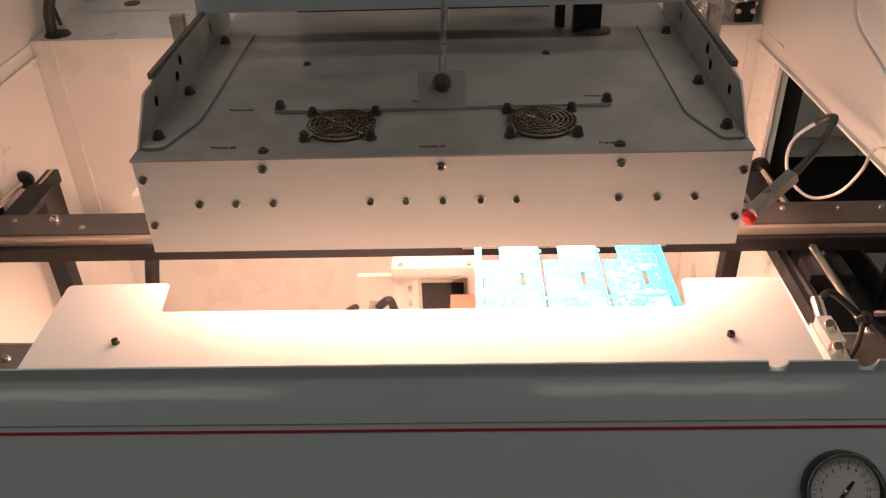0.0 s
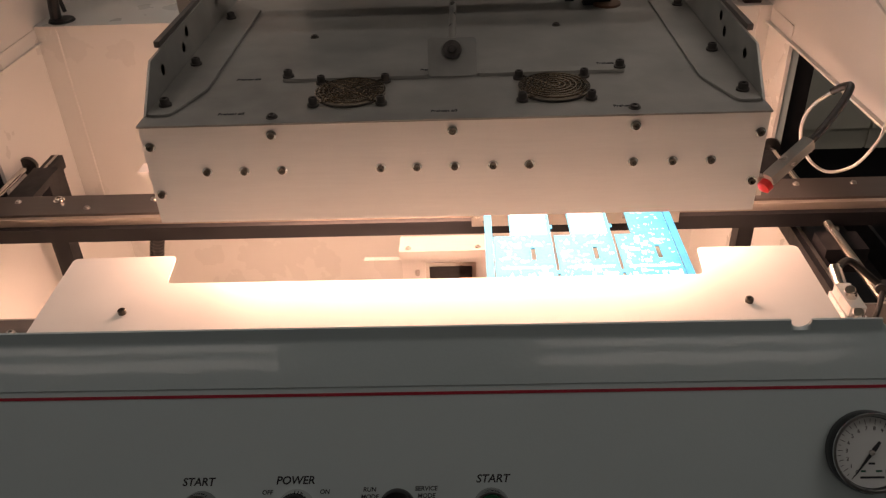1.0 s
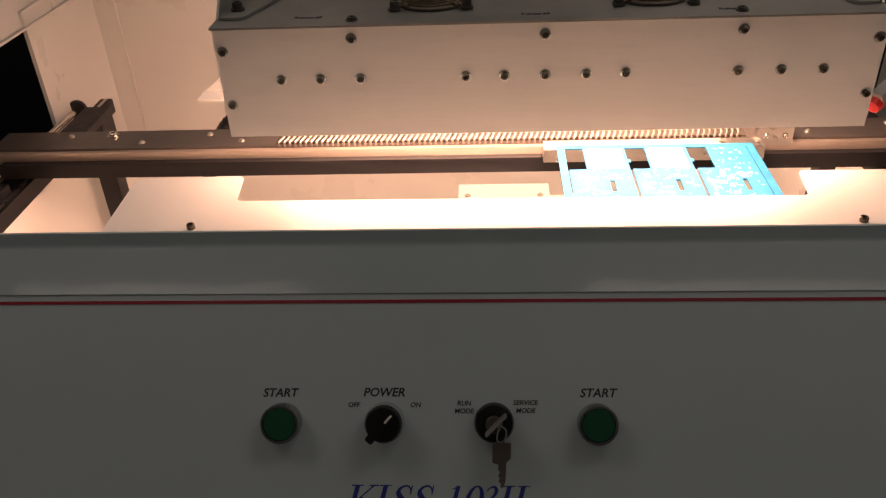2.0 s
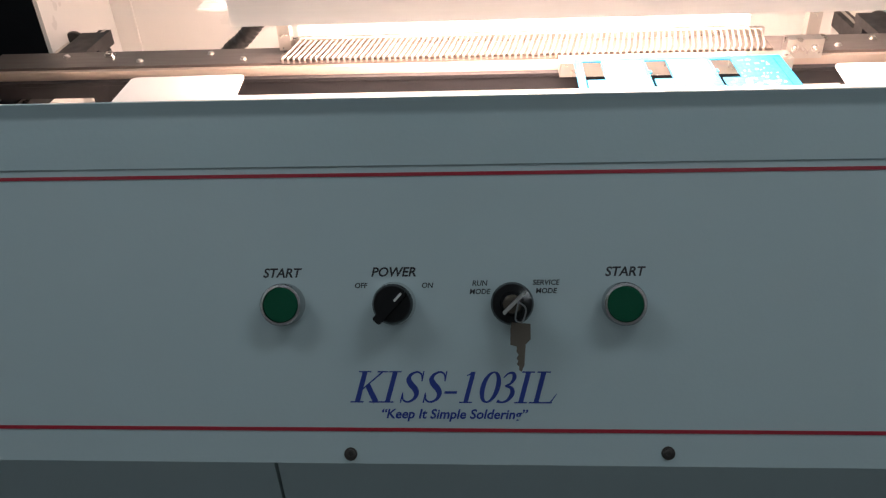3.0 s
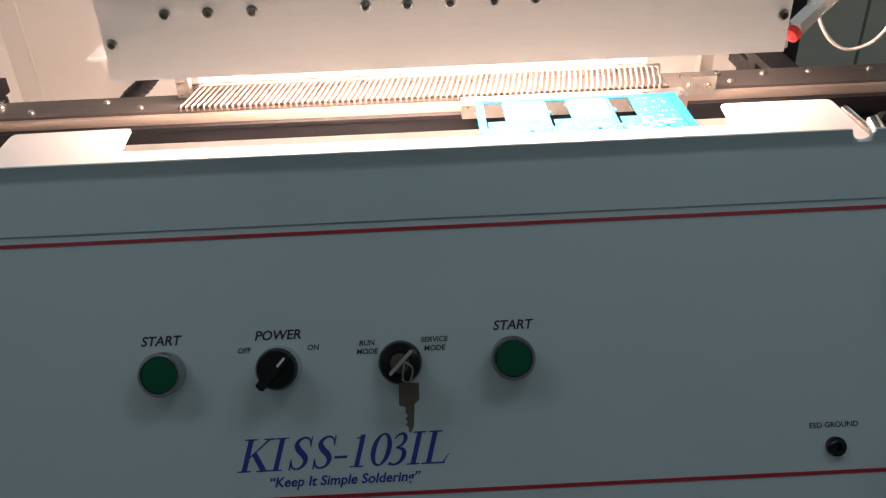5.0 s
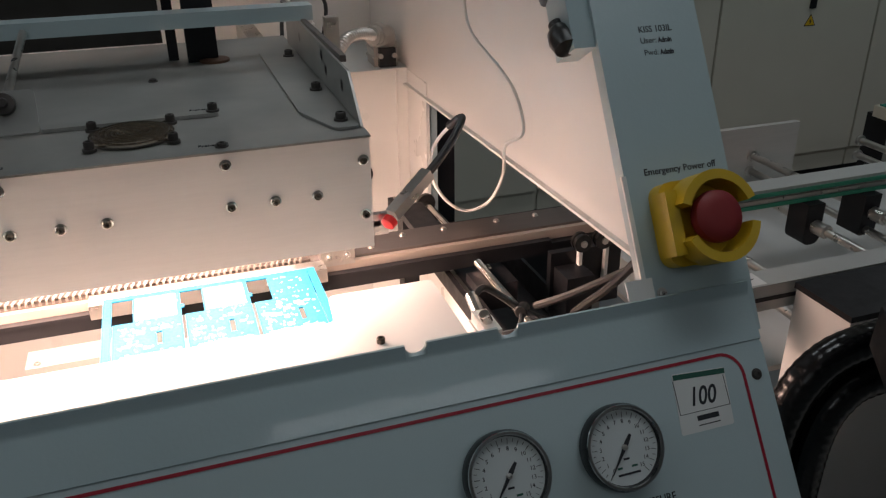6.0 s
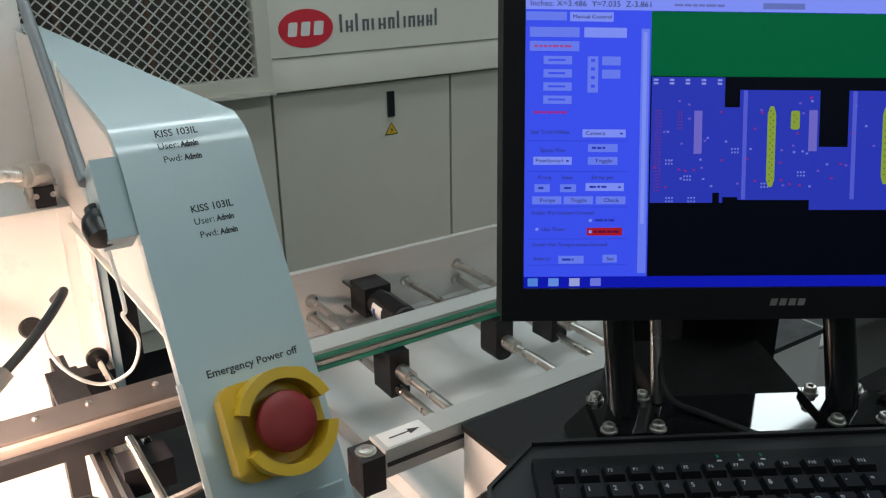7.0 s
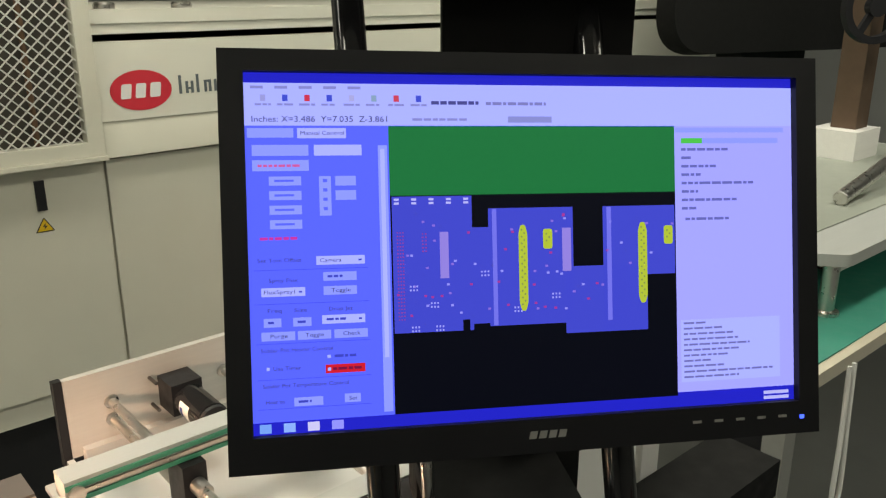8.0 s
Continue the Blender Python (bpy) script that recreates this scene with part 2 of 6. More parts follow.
def words(body, m, size, material, parent=None, label="", shear=0.0, align="CENTER", bold=0.0, wide=1.0, name="lettering", width=0.0):
    cu = bpy.data.curves.new(name, "FONT")
    cu.body, cu.size, cu.shear, cu.align_x, cu.offset, cu.extrude, cu.resolution_u = body, size, shear, align, bold, 0.00015, 3
    tmp = bpy.data.objects.new(name, cu)
    scene.collection.objects.link(tmp)
    me = bpy.data.meshes.new_from_object(tmp.evaluated_get(bpy.context.evaluated_depsgraph_get()))
    bpy.data.objects.remove(tmp)
    if width:
        xs = [v.co.x for v in me.vertices]
        wide = width / (max(xs) - min(xs))
    me.transform(m @ Matrix.Diagonal((wide, 1, 1, 1)))
    me.materials.clear()
    me.materials.append(material)
    me.name = name
    ob = new(name, me)
    if parent is not None:
        ob.parent = parent
        ob.matrix_parent_inverse = Matrix.Translation(-parent.location) if parent.data is None else Matrix.Identity(4)
    if label:
        ob["label"] = label
    return ob


def cap_screw(bm, m, r=0.005, h=0.004):
    """A socket head with a hollow and a washer, on the plane of m."""
    return lathe(bm, [(r * 1.35, 0), (r * 1.35, h * 0.25), (r, h * 0.25), (r, h * 0.85), (r * 0.85, h), (r * 0.5, h), (r * 0.45, h * 0.4), (0, h * 0.4)], m, 12)


def at(x, y, z):
    return Matrix.Translation((x, y, z))


FACE_SOUTH = lambda x, y, z: frame_of((x, y, z), (1, 0, 0), (0, 0, 1))
# the sloped control panel, the hood post and the monitor, each with its own x, y (up) and outward z
PANEL = frame_of((0, 0.5015, 1.1398), (1, 0, 0), (0, 0.580, 0.8145))
POST = frame_of((0, 0.62925, 1.332), (1, 0, 0), (0, 0.5124, 0.8588))

# ---- the room ----
def slab(name, x0, x1, y0, y1, z0, z1, m, label, cat):
    return solo(name, box(B(), x0, x1, y0, y1, z0, z1), m, label, cat, kind="structure")


slab("floor", -5, 8, -5, 8, -0.1, 0, FLOORM, "grey epoxy factory floor", "floor")
slab("wall_north", -5.1, 8.1, 8, 8.1, 0, 3, WALLM, "plain painted workshop wall", "wall")
slab("wall_south", -5.1, 8.1, -5.1, -5, 0, 3, WALLM, "plain painted workshop wall", "wall")
slab("wall_east", 8, 8.1, -5, 8, 0, 3, WALLM, "plain painted workshop wall", "wall")
slab("wall_west", -5.1, -5, -5, 8, 0, 3, WALLM, "plain painted workshop wall", "wall")
slab("ceiling", -5.1, 8.1, -5.1, 8.1, 3, 3.1, CEILM, "pale tiled workshop ceiling", "ceiling")
for lx, ly in ROOM_LAMPS:
    lamp = thing("ceiling_light", (lx, ly, 3), "white fluorescent ceiling light fixture", "lamp", "ceiling lights")
    part("housing", box(B(), lx - 0.65, lx + 0.65, ly - 0.18, ly + 0.18, 2.9, 2.999), CEILM, lamp, bevel=0.01)

# ---- the soldering machine's shell ----
machine = thing("soldering_machine", (0, 1.0, 0), "grey-blue selective soldering machine with open hood", "machine")
W, WL = 0.66, 0.708
# sloped control panel with rounded upper corners
part("control_panel", plate(B(), rounded([(-WL, -0.1335), (W, -0.1335), (W, 0.0805), (-WL, 0.0805)], 0.006), -0.004, 0, PANEL), PANEL_PAINT, machine, "grey-blue sloped control panel", bevel=0.0012)
# folded lip above the panel, with an upright flange
LIP = [(0.5472, 1.2058), (0.5527, 1.2131), (0.5584, 1.2204), (0.5641, 1.2273), (0.5697, 1.2338), (0.5709, 1.2356), (0.5716, 1.2378), (0.5738, 1.2462), (0.5762, 1.2462), (0.5762, 1.19), (0.554, 1.19)]
stations = [-WL] + sorted([c + 0.0085 * math.cos(math.pi * k / 10) for c in (0.3675, 0.4416) for k in range(11)]) + [W]
lip_bm, rings = B(), []
for x in stations:
    d = min(abs(x - 0.3675), abs(x - 0.4416))
    cut = math.sqrt(max(0.0, 0.0085 ** 2 - d * d))
    rings.append([lip_bm.verts.new((x, y, z - (cut if i in (7, 8) else 0))) for i, (y, z) in enumerate(LIP)])
for a, b in zip(rings, rings[1:]):
    for i in range(len(LIP)):
        j = (i + 1) % len(LIP)
        lip_bm.faces.new((a[i], a[j], b[j], b[i]))
lip_bm.faces.new(rings[0])
lip_bm.faces.new(rings[-1][::-1])
part("lip", lip_bm, PAINT, machine, "folded grey-blue lip above the panel", smooth=0.45)
# lower doors under a fold
part("lower_door", box(B(), -0.1415, W, 0.4345, 0.456, 0.12, 1.0265), PAINT, machine, bevel=0.0025)
part("lower_door", box(B(), -WL, -0.1445, 0.4355, 0.457, 0.12, 1.0255), PAINT, machine, bevel=0.0025)
part("plinth", box(B(), -WL + 0.03, W - 0.03, 0.47, 1.72, 0.0, 0.12), BLACK, machine)
# sides below the deck
SIDE_LOW = [(0.458, 0.12), (0.458, 1.024), (0.552, 1.19), (0.60, 1.19), (0.62, 0.85), (1.39, 0.85), (1.39, 1.235), (1.73, 1.235), (1.73, 0.12)]
for x0, x1 in ((-WL, -WL + 0.012), (W - 0.012, W)):
    part("side_panel", profile(B(), SIDE_LOW, x0, x1), PAINT, machine)
# chamber
part("chamber_floor", box(B(), -0.69, 0.645, 0.60, 1.495, 0.43, 0.45), WHITE, machine)
part("rear_wall", box(B(), -0.690, 0.645, 1.495, 1.51, 0.45, 1.224), WHITE, machine, "white inner rear wall", bevel=0.003)
part("shelf", box(B(), -0.6925, 0.6475, 1.492, 1.735, 1.2245, 1.228), WHITE, machine, bevel=0.001)
part("back_panel", box(B(), -0.6925, 0.6475, 1.735, 1.75, 0.2, 2.0), WHITE, machine)
part("chamber_front", box(B(), -0.645, 0.645, 0.585, 0.60, 0.43, 1.10), WHITE, machine)
for sx in (-1, 1):
    ye = 1.385 if sx > 0 else 1.255
    pts = [(1.493, 0.45), (1.493, 1.2242), (ye, 1.2242), (ye, 0.45)]
    part("chamber_side", profile(B(), pts, *((0.639, 0.6455) if sx > 0 else (-0.6905, -0.684))), WHITE, machine)
    wx = 0.560 if sx > 0 else -0.622
    part("chamber_side", profile(B(), [(0.602, 0.45), (0.602, 1.026), (1.19, 1.026), (1.493, 0.85), (1.493, 0.45)], wx - 0.004, wx + 0.004), WHITE, machine)
    # made-up black sheets outside the opening, added to hide the lit room beyond
    tx = (0.648, 0.80) if sx > 0 else (-0.99, -0.693)
    part("dark_floor_sheet", box(B(), *tx, 0.60, 1.42, 0.842, 0.850), BLACK, machine, "added black sheet that darkens the view beside the chamber opening")
    part("black_back", box(B(), *((0.6485, 0.70) if sx > 0 else (-0.983, -0.6935)), 1.412, 1.419, 0.8505, 1.205 if sx > 0 else 1.225), BLACK, machine)
    part("dark_side_sheet", box(B(), *((0.794, 0.80) if sx > 0 else (-0.99, -0.984)), 0.60, 1.42, 0.8505, 0.90 if sx > 0 else 1.16), BLACK, machine)
    # seams of the bent sheet beside the corner
    part("sheet_seam", box(B(), *((0.6175, 0.6195) if sx > 0 else (-0.6465, -0.6445)), 1.4925, 1.4965, 0.45, 1.222), ALU_WHITE, machine)


def skin(bm, inner, outer):
    """A closed sheet between two outlines with the same number of corners."""
    a = [bm.verts.new(p) for p in inner]
    b = [bm.verts.new(p) for p in outer]
    n = len(a)
    bm.faces.new(a)
    bm.faces.new(b[::-1])
    for i in range(n):
        bm.faces.new((a[i], b[i], b[(i + 1) % n], a[(i + 1) % n]))
    return bm


for sx in (-1, 1):
    def X(x):
        return x if sx > 0 else -x - 0.046
    # outer sheet, front post and top flange, and the white liner inside the sheet
    sheet = [(0.5725, 1.2085), (0.600, 1.2085), (1.735, 1.200), (1.735, 1.4865), (0.752, 1.4865), (0.7270, 1.4710)]
    part("hood_side", skin(B(), [(X(0.6580), y, z) for y, z in sheet], [(X(0.6655), y, z) for y, z in sheet]), PAINT, machine, "grey-blue hood side sheet")
    bend = [(0.5555, 1.2085), (0.716, 1.4775), (0.7275, 1.487), (0.748, 1.495), (1.735, 1.495), (1.735, 1.487), (0.752, 1.487), (0.7325, 1.4795), (0.7265, 1.4715), (0.5720, 1.2085)]
    part("hood_post", skin(B(), [(X(0.566 + max(0, y - 0.74) * 0.082), y, z) for y, z in bend], [(X(W + 0.006), y, z) for y, z in bend]), PAINT, machine, "grey-blue sloped post folding into the hood top", bevel=0.0025)
    def XL(y):
        return 0.6545 - (y - 0.64) * 0.018
    lin = [(0.604, 1.2150), (0.604, 1.2045), (1.493, 1.200), (1.493, 1.2285), (1.733, 1.2285), (1.733, 1.486), (0.753, 1.486), (0.7285, 1.4700)]
    part("hood_liner", skin(B(), [(X(XL(y)), y, z) for y, z in lin], [(X(XL(y) + 0.002), y, z) for y, z in lin]), LINER, machine, "glossy white inner liner of the hood side")
    # folded bottom hem of the liner
    hem = [(0.604, 1.2010), (1.493, 1.1965), (1.493, 1.2000), (0.604, 1.2045)]
    part("liner_hem", skin(B(), [(X(XL(y) - 0.008), y, z) for y, z in hem], [(X(XL(y) + 0.002), y, z) for y, z in hem]), WHITE, machine)
    # small white catch plate at the foot of the post
    part("catch_plate", plate(B(), [(X(0.548), -0.105), (X(0.572), -0.105), (X(0.572), -0.085), (X(0.5665), -0.085), (X(0.5665), 0.0), (X(0.5625), 0.0), (X(0.5625), -0.085), (X(0.548), -0.085)], 0.0, 0.0025, POST), WHITE, machine)
part("hood_rear_beam", box(B(), -0.6, 0.6, 1.60, 1.733, 1.94, 2.0), PAINT, machine)

# red border line of the panel
RT, RB, RX = 0.0737, -0.1092, 0.636
for name, pts in (("top", [(-RX + 0.02, RT - 0.0013), (RX - 0.02, RT - 0.0013), (RX - 0.02, RT + 0.0013), (-RX + 0.02, RT + 0.0013)]),
                  ("low", [(-RX + 0.02, RB - 0.0013), (RX - 0.02, RB - 0.0013), (RX - 0.02, RB + 0.0013), (-RX + 0.02, RB + 0.0013)]),
                  ("right", [(RX - 0.0013, RB + 0.02), (RX + 0.0013, RB + 0.02), (RX + 0.0013, RT - 0.02), (RX - 0.0013, RT - 0.02)]),
                  ("left", [(-RX - 0.0013, RB + 0.02), (-RX + 0.0013, RB + 0.02), (-RX + 0.0013, RT - 0.02), (-RX - 0.0013, RT - 0.02)])):
    part("red_line", plate(B(), pts, 0.0001, 0.0005, PANEL), RED, machine, "thin dark red border line")
for cx, cy, a0 in ((RX - 0.02, RT - 0.02, 0), (-RX + 0.02, RT - 0.02, 90), (-RX + 0.02, RB + 0.02, 180), (RX - 0.02, RB + 0.02, 270)):
    arc = [radians(a0 + 90 * i / 8) for i in range(9)]
    pts = [(cx + 0.0213 * math.cos(a), cy + 0.0213 * math.sin(a)) for a in arc] + [(cx + 0.0187 * math.cos(a), cy + 0.0187 * math.sin(a)) for a in reversed(arc)]
    part("red_line", plate(B(), pts, 0.0001, 0.0005, PANEL), RED, machine)


def on_panel(x, s, h=0.0):
    return PANEL @ at(x, s, h)


for sxp, ss in ((-0.084, -0.1268), (0.140, -0.1242), (0.648, 0.052), (-0.648, 0.052)):
    part("panel_screw", cap_screw(B(), on_panel(sxp, ss), 0.0036, 0.002), BOLT, machine)

# ---- controls on the panel ----
for bx in (-0.132, 0.110):
    bz = part("start_button", lathe(B(), [(0.0152, 0), (0.0152, 0.011), (0.0145, 0.0125), (0.0128, 0.0125), (0.0126, 0.009), (0, 0.009)], on_panel(bx, -0.0196), 32), RINGM, machine, "chrome-ringed green start button")
    part("cap", lathe(B(), [(0.0124, 0.0092), (0.0124, 0.0118), (0.0118, 0.0125), (0, 0.0127)], on_panel(bx, -0.0196), 32), GREENCAP, bz, "green button cap")
sw = part("power_switch", lathe(B(), [(0.0155, 0), (0.0155, 0.004), (0.0145, 0.006), (0.0142, 0.010), (0, 0.010)], on_panel(-0.052, -0.0192), 32), CHROME, machine, "black rotary power switch")
part("knob", lathe(B(), [(0.0143, 0.004), (0.0143, 0.013), (0.0128, 0.0155), (0, 0.0155)], on_panel(-0.052, -0.0192), 28), BLACKGLOSS, sw)
KN = on_panel(-0.052, -0.0192) @ pose(0, 0, 0, 0, 0, 48)
part("knob_bar", plate(B(), rounded([(-0.0165, -0.0034), (0.0125, -0.0034), (0.0125, 0.0034), (-0.0165, 0.0034)], 0.002), 0.008, 0.020, KN), BLACKGLOSS, sw, bevel=0.001)
part("pointer", plate(B(), [(0.003, -0.0008), (0.0105, -0.0008), (0.0105, 0.0008), (0.003, 0.0008)], 0.0201, 0.0206, KN), PAPER, sw)
ks = part("key_switch", lathe(B(), [(0.0152, 0), (0.0152, 0.005), (0.0138, 0.008), (0.0085, 0.0085), (0.008, 0.0105), (0, 0.0105)], on_panel(0.032, -0.0193), 32), BLACKGLOSS, machine, "black key switch with keys in it")
KM = on_panel(0.032, -0.0193)
part("lock_barrel", lathe(B(), [(0.0066, 0.0106), (0.0066, 0.0135), (0.0055, 0.0145), (0, 0.0145)], KM, 20), SCREW, ks)
part("turned_key", plate(B(), rounded([(-0.009, -0.0011), (0.0125, -0.0011), (0.0125, 0.0011), (-0.009, 0.0011)], 0.001), 0.0148, 0.027, KM @ pose(0, 0, 0, 0, 0, 45)), CONDUIT, ks)
tube_bm = B()
tube(tube_bm, [KM @ Vector((0.004, 0.002, 0.024)), KM @ Vector((0.009, -0.003, 0.022)), KM @ Vector((0.0065, -0.012, 0.017)), KM @ Vector((0.002, -0.010, 0.018)), KM @ Vector((0.004, 0.002, 0.024))], 0.0007, 6)
part("key_ring", tube_bm, CHROME, ks)
bow = [(-0.0065, 0), (0.0065, 0), (0.0072, -0.011), (0.004, -0.0145), (0.004, -0.029), (0.0022, -0.0335), (0.0005, -0.0325), (0.0005, -0.030), (-0.0012, -0.0285), (-0.0004, -0.0262), (-0.0018, -0.0245), (-0.0004, -0.022), (-0.002, -0.02), (-0.002, -0.0165), (-0.0065, -0.0155), (-0.0072, -0.004)]
part("hanging_key", plate(B(), bow, 0, 0.0018, KM @ at(0.006, -0.0135, 0.010) @ pose(0, 0, 0, -6, 0, -4)), SCREW, ks, "grey steel hanging key")

TXT = dict(parent=machine)
for tx in (-0.1345, 0.111):
    words("START", on_panel(tx, -0.0001, 0.0001), 0.0093, INK, shear=0.22, bold=0.0002, **TXT)
words("POWER", on_panel(-0.053, 0.0003, 0.0001), 0.0093, INK, shear=0.22, bold=0.0002, **TXT)
for body, tx, ts in (("OFF", -0.0765, -0.0080), ("ON", -0.0285, -0.0080), ("RUN", 0.009, -0.0066), ("MODE", 0.009, -0.0126), ("SERVICE", 0.056, -0.0062), ("MODE", 0.056, -0.0122)):
    words(body, on_panel(tx, ts, 0.0001), 0.0052, INK, shear=0.15, bold=0.0001, **TXT)
words("\u201cKeep It Simple Soldering\u201d", on_panel(-0.0105, -0.1010, 0.0001), 0.0093, BLUEINK, shear=0.22, bold=0.0002, wide=1.04, **TXT)
# the model name in slanted roman letters, each stroke of (x, y, width) in units of the capital height
STEM_I = [[(0.2, 0, 0.155), (0.2, 1, 0.155)], [(0, 0.02, 0.042), (0.4, 0.02, 0.042)], [(0, 0.98, 0.042), (0.4, 0.98, 0.042)]]
CURVE_S = [[(0.55, 0.76, 0.03), (0.50, 0.90, 0.05), (0.35, 0.975, 0.06), (0.18, 0.90, 0.10), (0.13, 0.75, 0.15), (0.24, 0.59, 0.17), (0.41, 0.44, 0.17), (0.50, 0.28, 0.15), (0.45, 0.11, 0.10), (0.28, 0.025, 0.06), (0.12, 0.10, 0.05), (0.07, 0.26, 0.03)],
           [(0.57, 0.68, 0.04), (0.55, 1.0, 0.045)], [(0.05, 0.32, 0.04), (0.06, 0.0, 0.045)]]
GLYPHS = [
    (0.0, [[(0.22, 0, 0.16), (0.22, 1, 0.16)], [(0, 0.02, 0.042), (0.42, 0.02, 0.042)], [(0.02, 0.98, 0.042), (0.42, 0.98, 0.042)], [(0.26, 0.40, 0.05), (0.78, 0.97, 0.05)], [(0.62, 0.98, 0.042), (0.96, 0.98, 0.042)], [(0.40, 0.57, 0.15), (0.82, 0.02, 0.16)], [(0.60, 0.02, 0.042), (1.03, 0.02, 0.042)]]),
    (0.99, STEM_I), (1.55, CURVE_S), (2.28, CURVE_S), (2.93, [[(0, 0.33, 0.08), (0.40, 0.33, 0.08)]]),
    (3.48, [[(0.2, 0, 0.145), (0.2, 0.985, 0.14)], [(0, 0.02, 0.042), (0.4, 0.02, 0.042)], [(0.02, 0.86, 0.03), (0.2, 0.955, 0.06)]]),
    (4.02, [[(0.32 + 0.235 * math.cos(a), 0.5 + 0.47 * math.sin(a), 0.055 + 0.10 * abs(math.cos(a)) ** 1.5) for a in [k * math.pi / 12 for k in range(25)]]]),
    (4.61, [[(0.08, 0.80, 0.04), (0.18, 0.93, 0.06), (0.33, 0.945, 0.09), (0.41, 0.80, 0.13), (0.34, 0.62, 0.08), (0.18, 0.54, 0.045)], [(0.18, 0.54, 0.045), (0.39, 0.48, 0.10), (0.47, 0.30, 0.15), (0.39, 0.11, 0.11), (0.22, 0.025, 0.06), (0.05, 0.07, 0.10)]]),
    (5.22, STEM_I),
    (5.68, [[(0.22, 0, 0.155), (0.22, 1, 0.155)], [(0, 0.02, 0.042), (0.72, 0.022, 0.048)], [(0.02, 0.98, 0.042), (0.44, 0.98, 0.042)], [(0.66, 0.02, 0.05), (0.80, 0.30, 0.025)]])]
bm, unit, n = B(), 0.02245, 0
for ox, strokes in GLYPHS:
    for st_ in strokes:
        pts = smooth_path(st_, 4) if len(st_) > 2 else [Vector(p) for p in st_]
        edge = []
        n += 1
        for k, p in enumerate(pts):
            d = (pts[min(k + 1, len(pts) - 1)] - pts[max(k - 1, 0)]).xy.normalized()
            for sgn in (-1, 1):
                gx, gy = p.x - d.y * sgn * p.z / 2, p.y + d.x * sgn * p.z / 2
                edge.append(bm.verts.new(on_panel(-0.0843 + (ox + gx + 0.27 * gy) * unit, -0.0900 + gy * unit, 0.0002 + 0.00001 * (n % 7)) @ Vector()))
        for k in range(len(pts) - 1):
            bm.faces.new((edge[2 * k], edge[2 * k + 1], edge[2 * k + 3], edge[2 * k + 2]))
part("model_name", bm, BLUEINK, machine, "dark blue slanted model name")


def gauge(x, s):
    m = on_panel(x, s)
    g = part("pressure_gauge", lathe(B(), [(0.031, 0), (0.033, 0.002), (0.0335, 0.010), (0.032, 0.014), (0.0295, 0.0145), (0.0285, 0.010), (0, 0.010)], m, 48), BLACKGLOSS, machine, "round pressure gauge with dark chromed rim")
    part("rim", lathe(B(), [(0.0322, 0.0142), (0.0318, 0.0152), (0.0298, 0.0152), (0.0292, 0.0142)], m, 48, False), CHROME, g)
    part("dial", lathe(B(), [(0.0284, 0.0102), (0.0284, 0.0106), (0, 0.0106)], m, 40), DIAL, g, "pale dial with black scale")
    bm = B()
    for i in range(31):
        a = radians(232 - i * 284 / 30)
        box(bm, 0.0225 if i % 2 == 0 else 0.0245, 0.0268, -0.00018, 0.00018, 0.0107, 0.0110, m @ pose(0, 0, 0, 0, 0, math.degrees(a)))
    part("scale_marks", bm, INK, g)
    for i in range(16):
        a = radians(232 - i * 284 / 15)
        words(str(i), m @ at(0.0195 * math.cos(a), 0.0195 * math.sin(a) - 0.0014, 0.0108), 0.0044, INK, g, name="numeral")
    nm = m @ pose(0, 0, 0, 0, 0, 232)
    part("needle", plate(B(), [(-0.011, -0.0011), (-0.004, -0.0018), (0.002, -0.0014), (0.0235, -0.0002), (0.0235, 0.0002), (0.002, 0.0014), (-0.004, 0.0018), (-0.011, 0.0011)], 0.0118, 0.0123, nm), INK, g)
    part("hub", lathe(B(), [(0.0022, 0.0108), (0.0022, 0.013), (0, 0.0134)], m, 14), STEEL, g)
    for bx0, bx1, by in ((-0.0095, 0.0095, -0.0205), (-0.0025, 0.0025, -0.0095), (-0.009, -0.005, -0.0155), (0.003, 0.008, -0.0155)):
        part("print_bar", box(B(), bx0, bx1, by, by + 0.0016, 0.0107, 0.0110, m), DARKGREEN if by == -0.0155 else INK, g)
    return g


def regulator(x, s):
    m = on_panel(x, s)
    k = part("regulator_knob", lathe(B(), [(0.0125, 0), (0.0125, 0.004), (0.009, 0.005), (0.009, 0.022), (0.0115, 0.024), (0.0115, 0.028)], m, 24), CHROME, machine, "black regulator knob on a chrome stem")
    part("grip", lathe(B(), [(0.0115, 0.026), (0.016, 0.029), (0.0175, 0.034), (0.0175, 0.041), (0.016, 0.0445), (0.0108, 0.0455), (0, 0.0455)], m, 32), BLACKGLOSS, k)
    part("end_label", lathe(B(), [(0.0104, 0.0457), (0.0104, 0.0460), (0, 0.0460)], m, 28), PAPER, k)
    part("end_stripe", box(B(), -0.008, 0.008, -0.0013, 0.0013, 0.0462, 0.0464, m @ pose(0, 0, 0, 0, 0, 38)), BLUEINK, k)
    return k


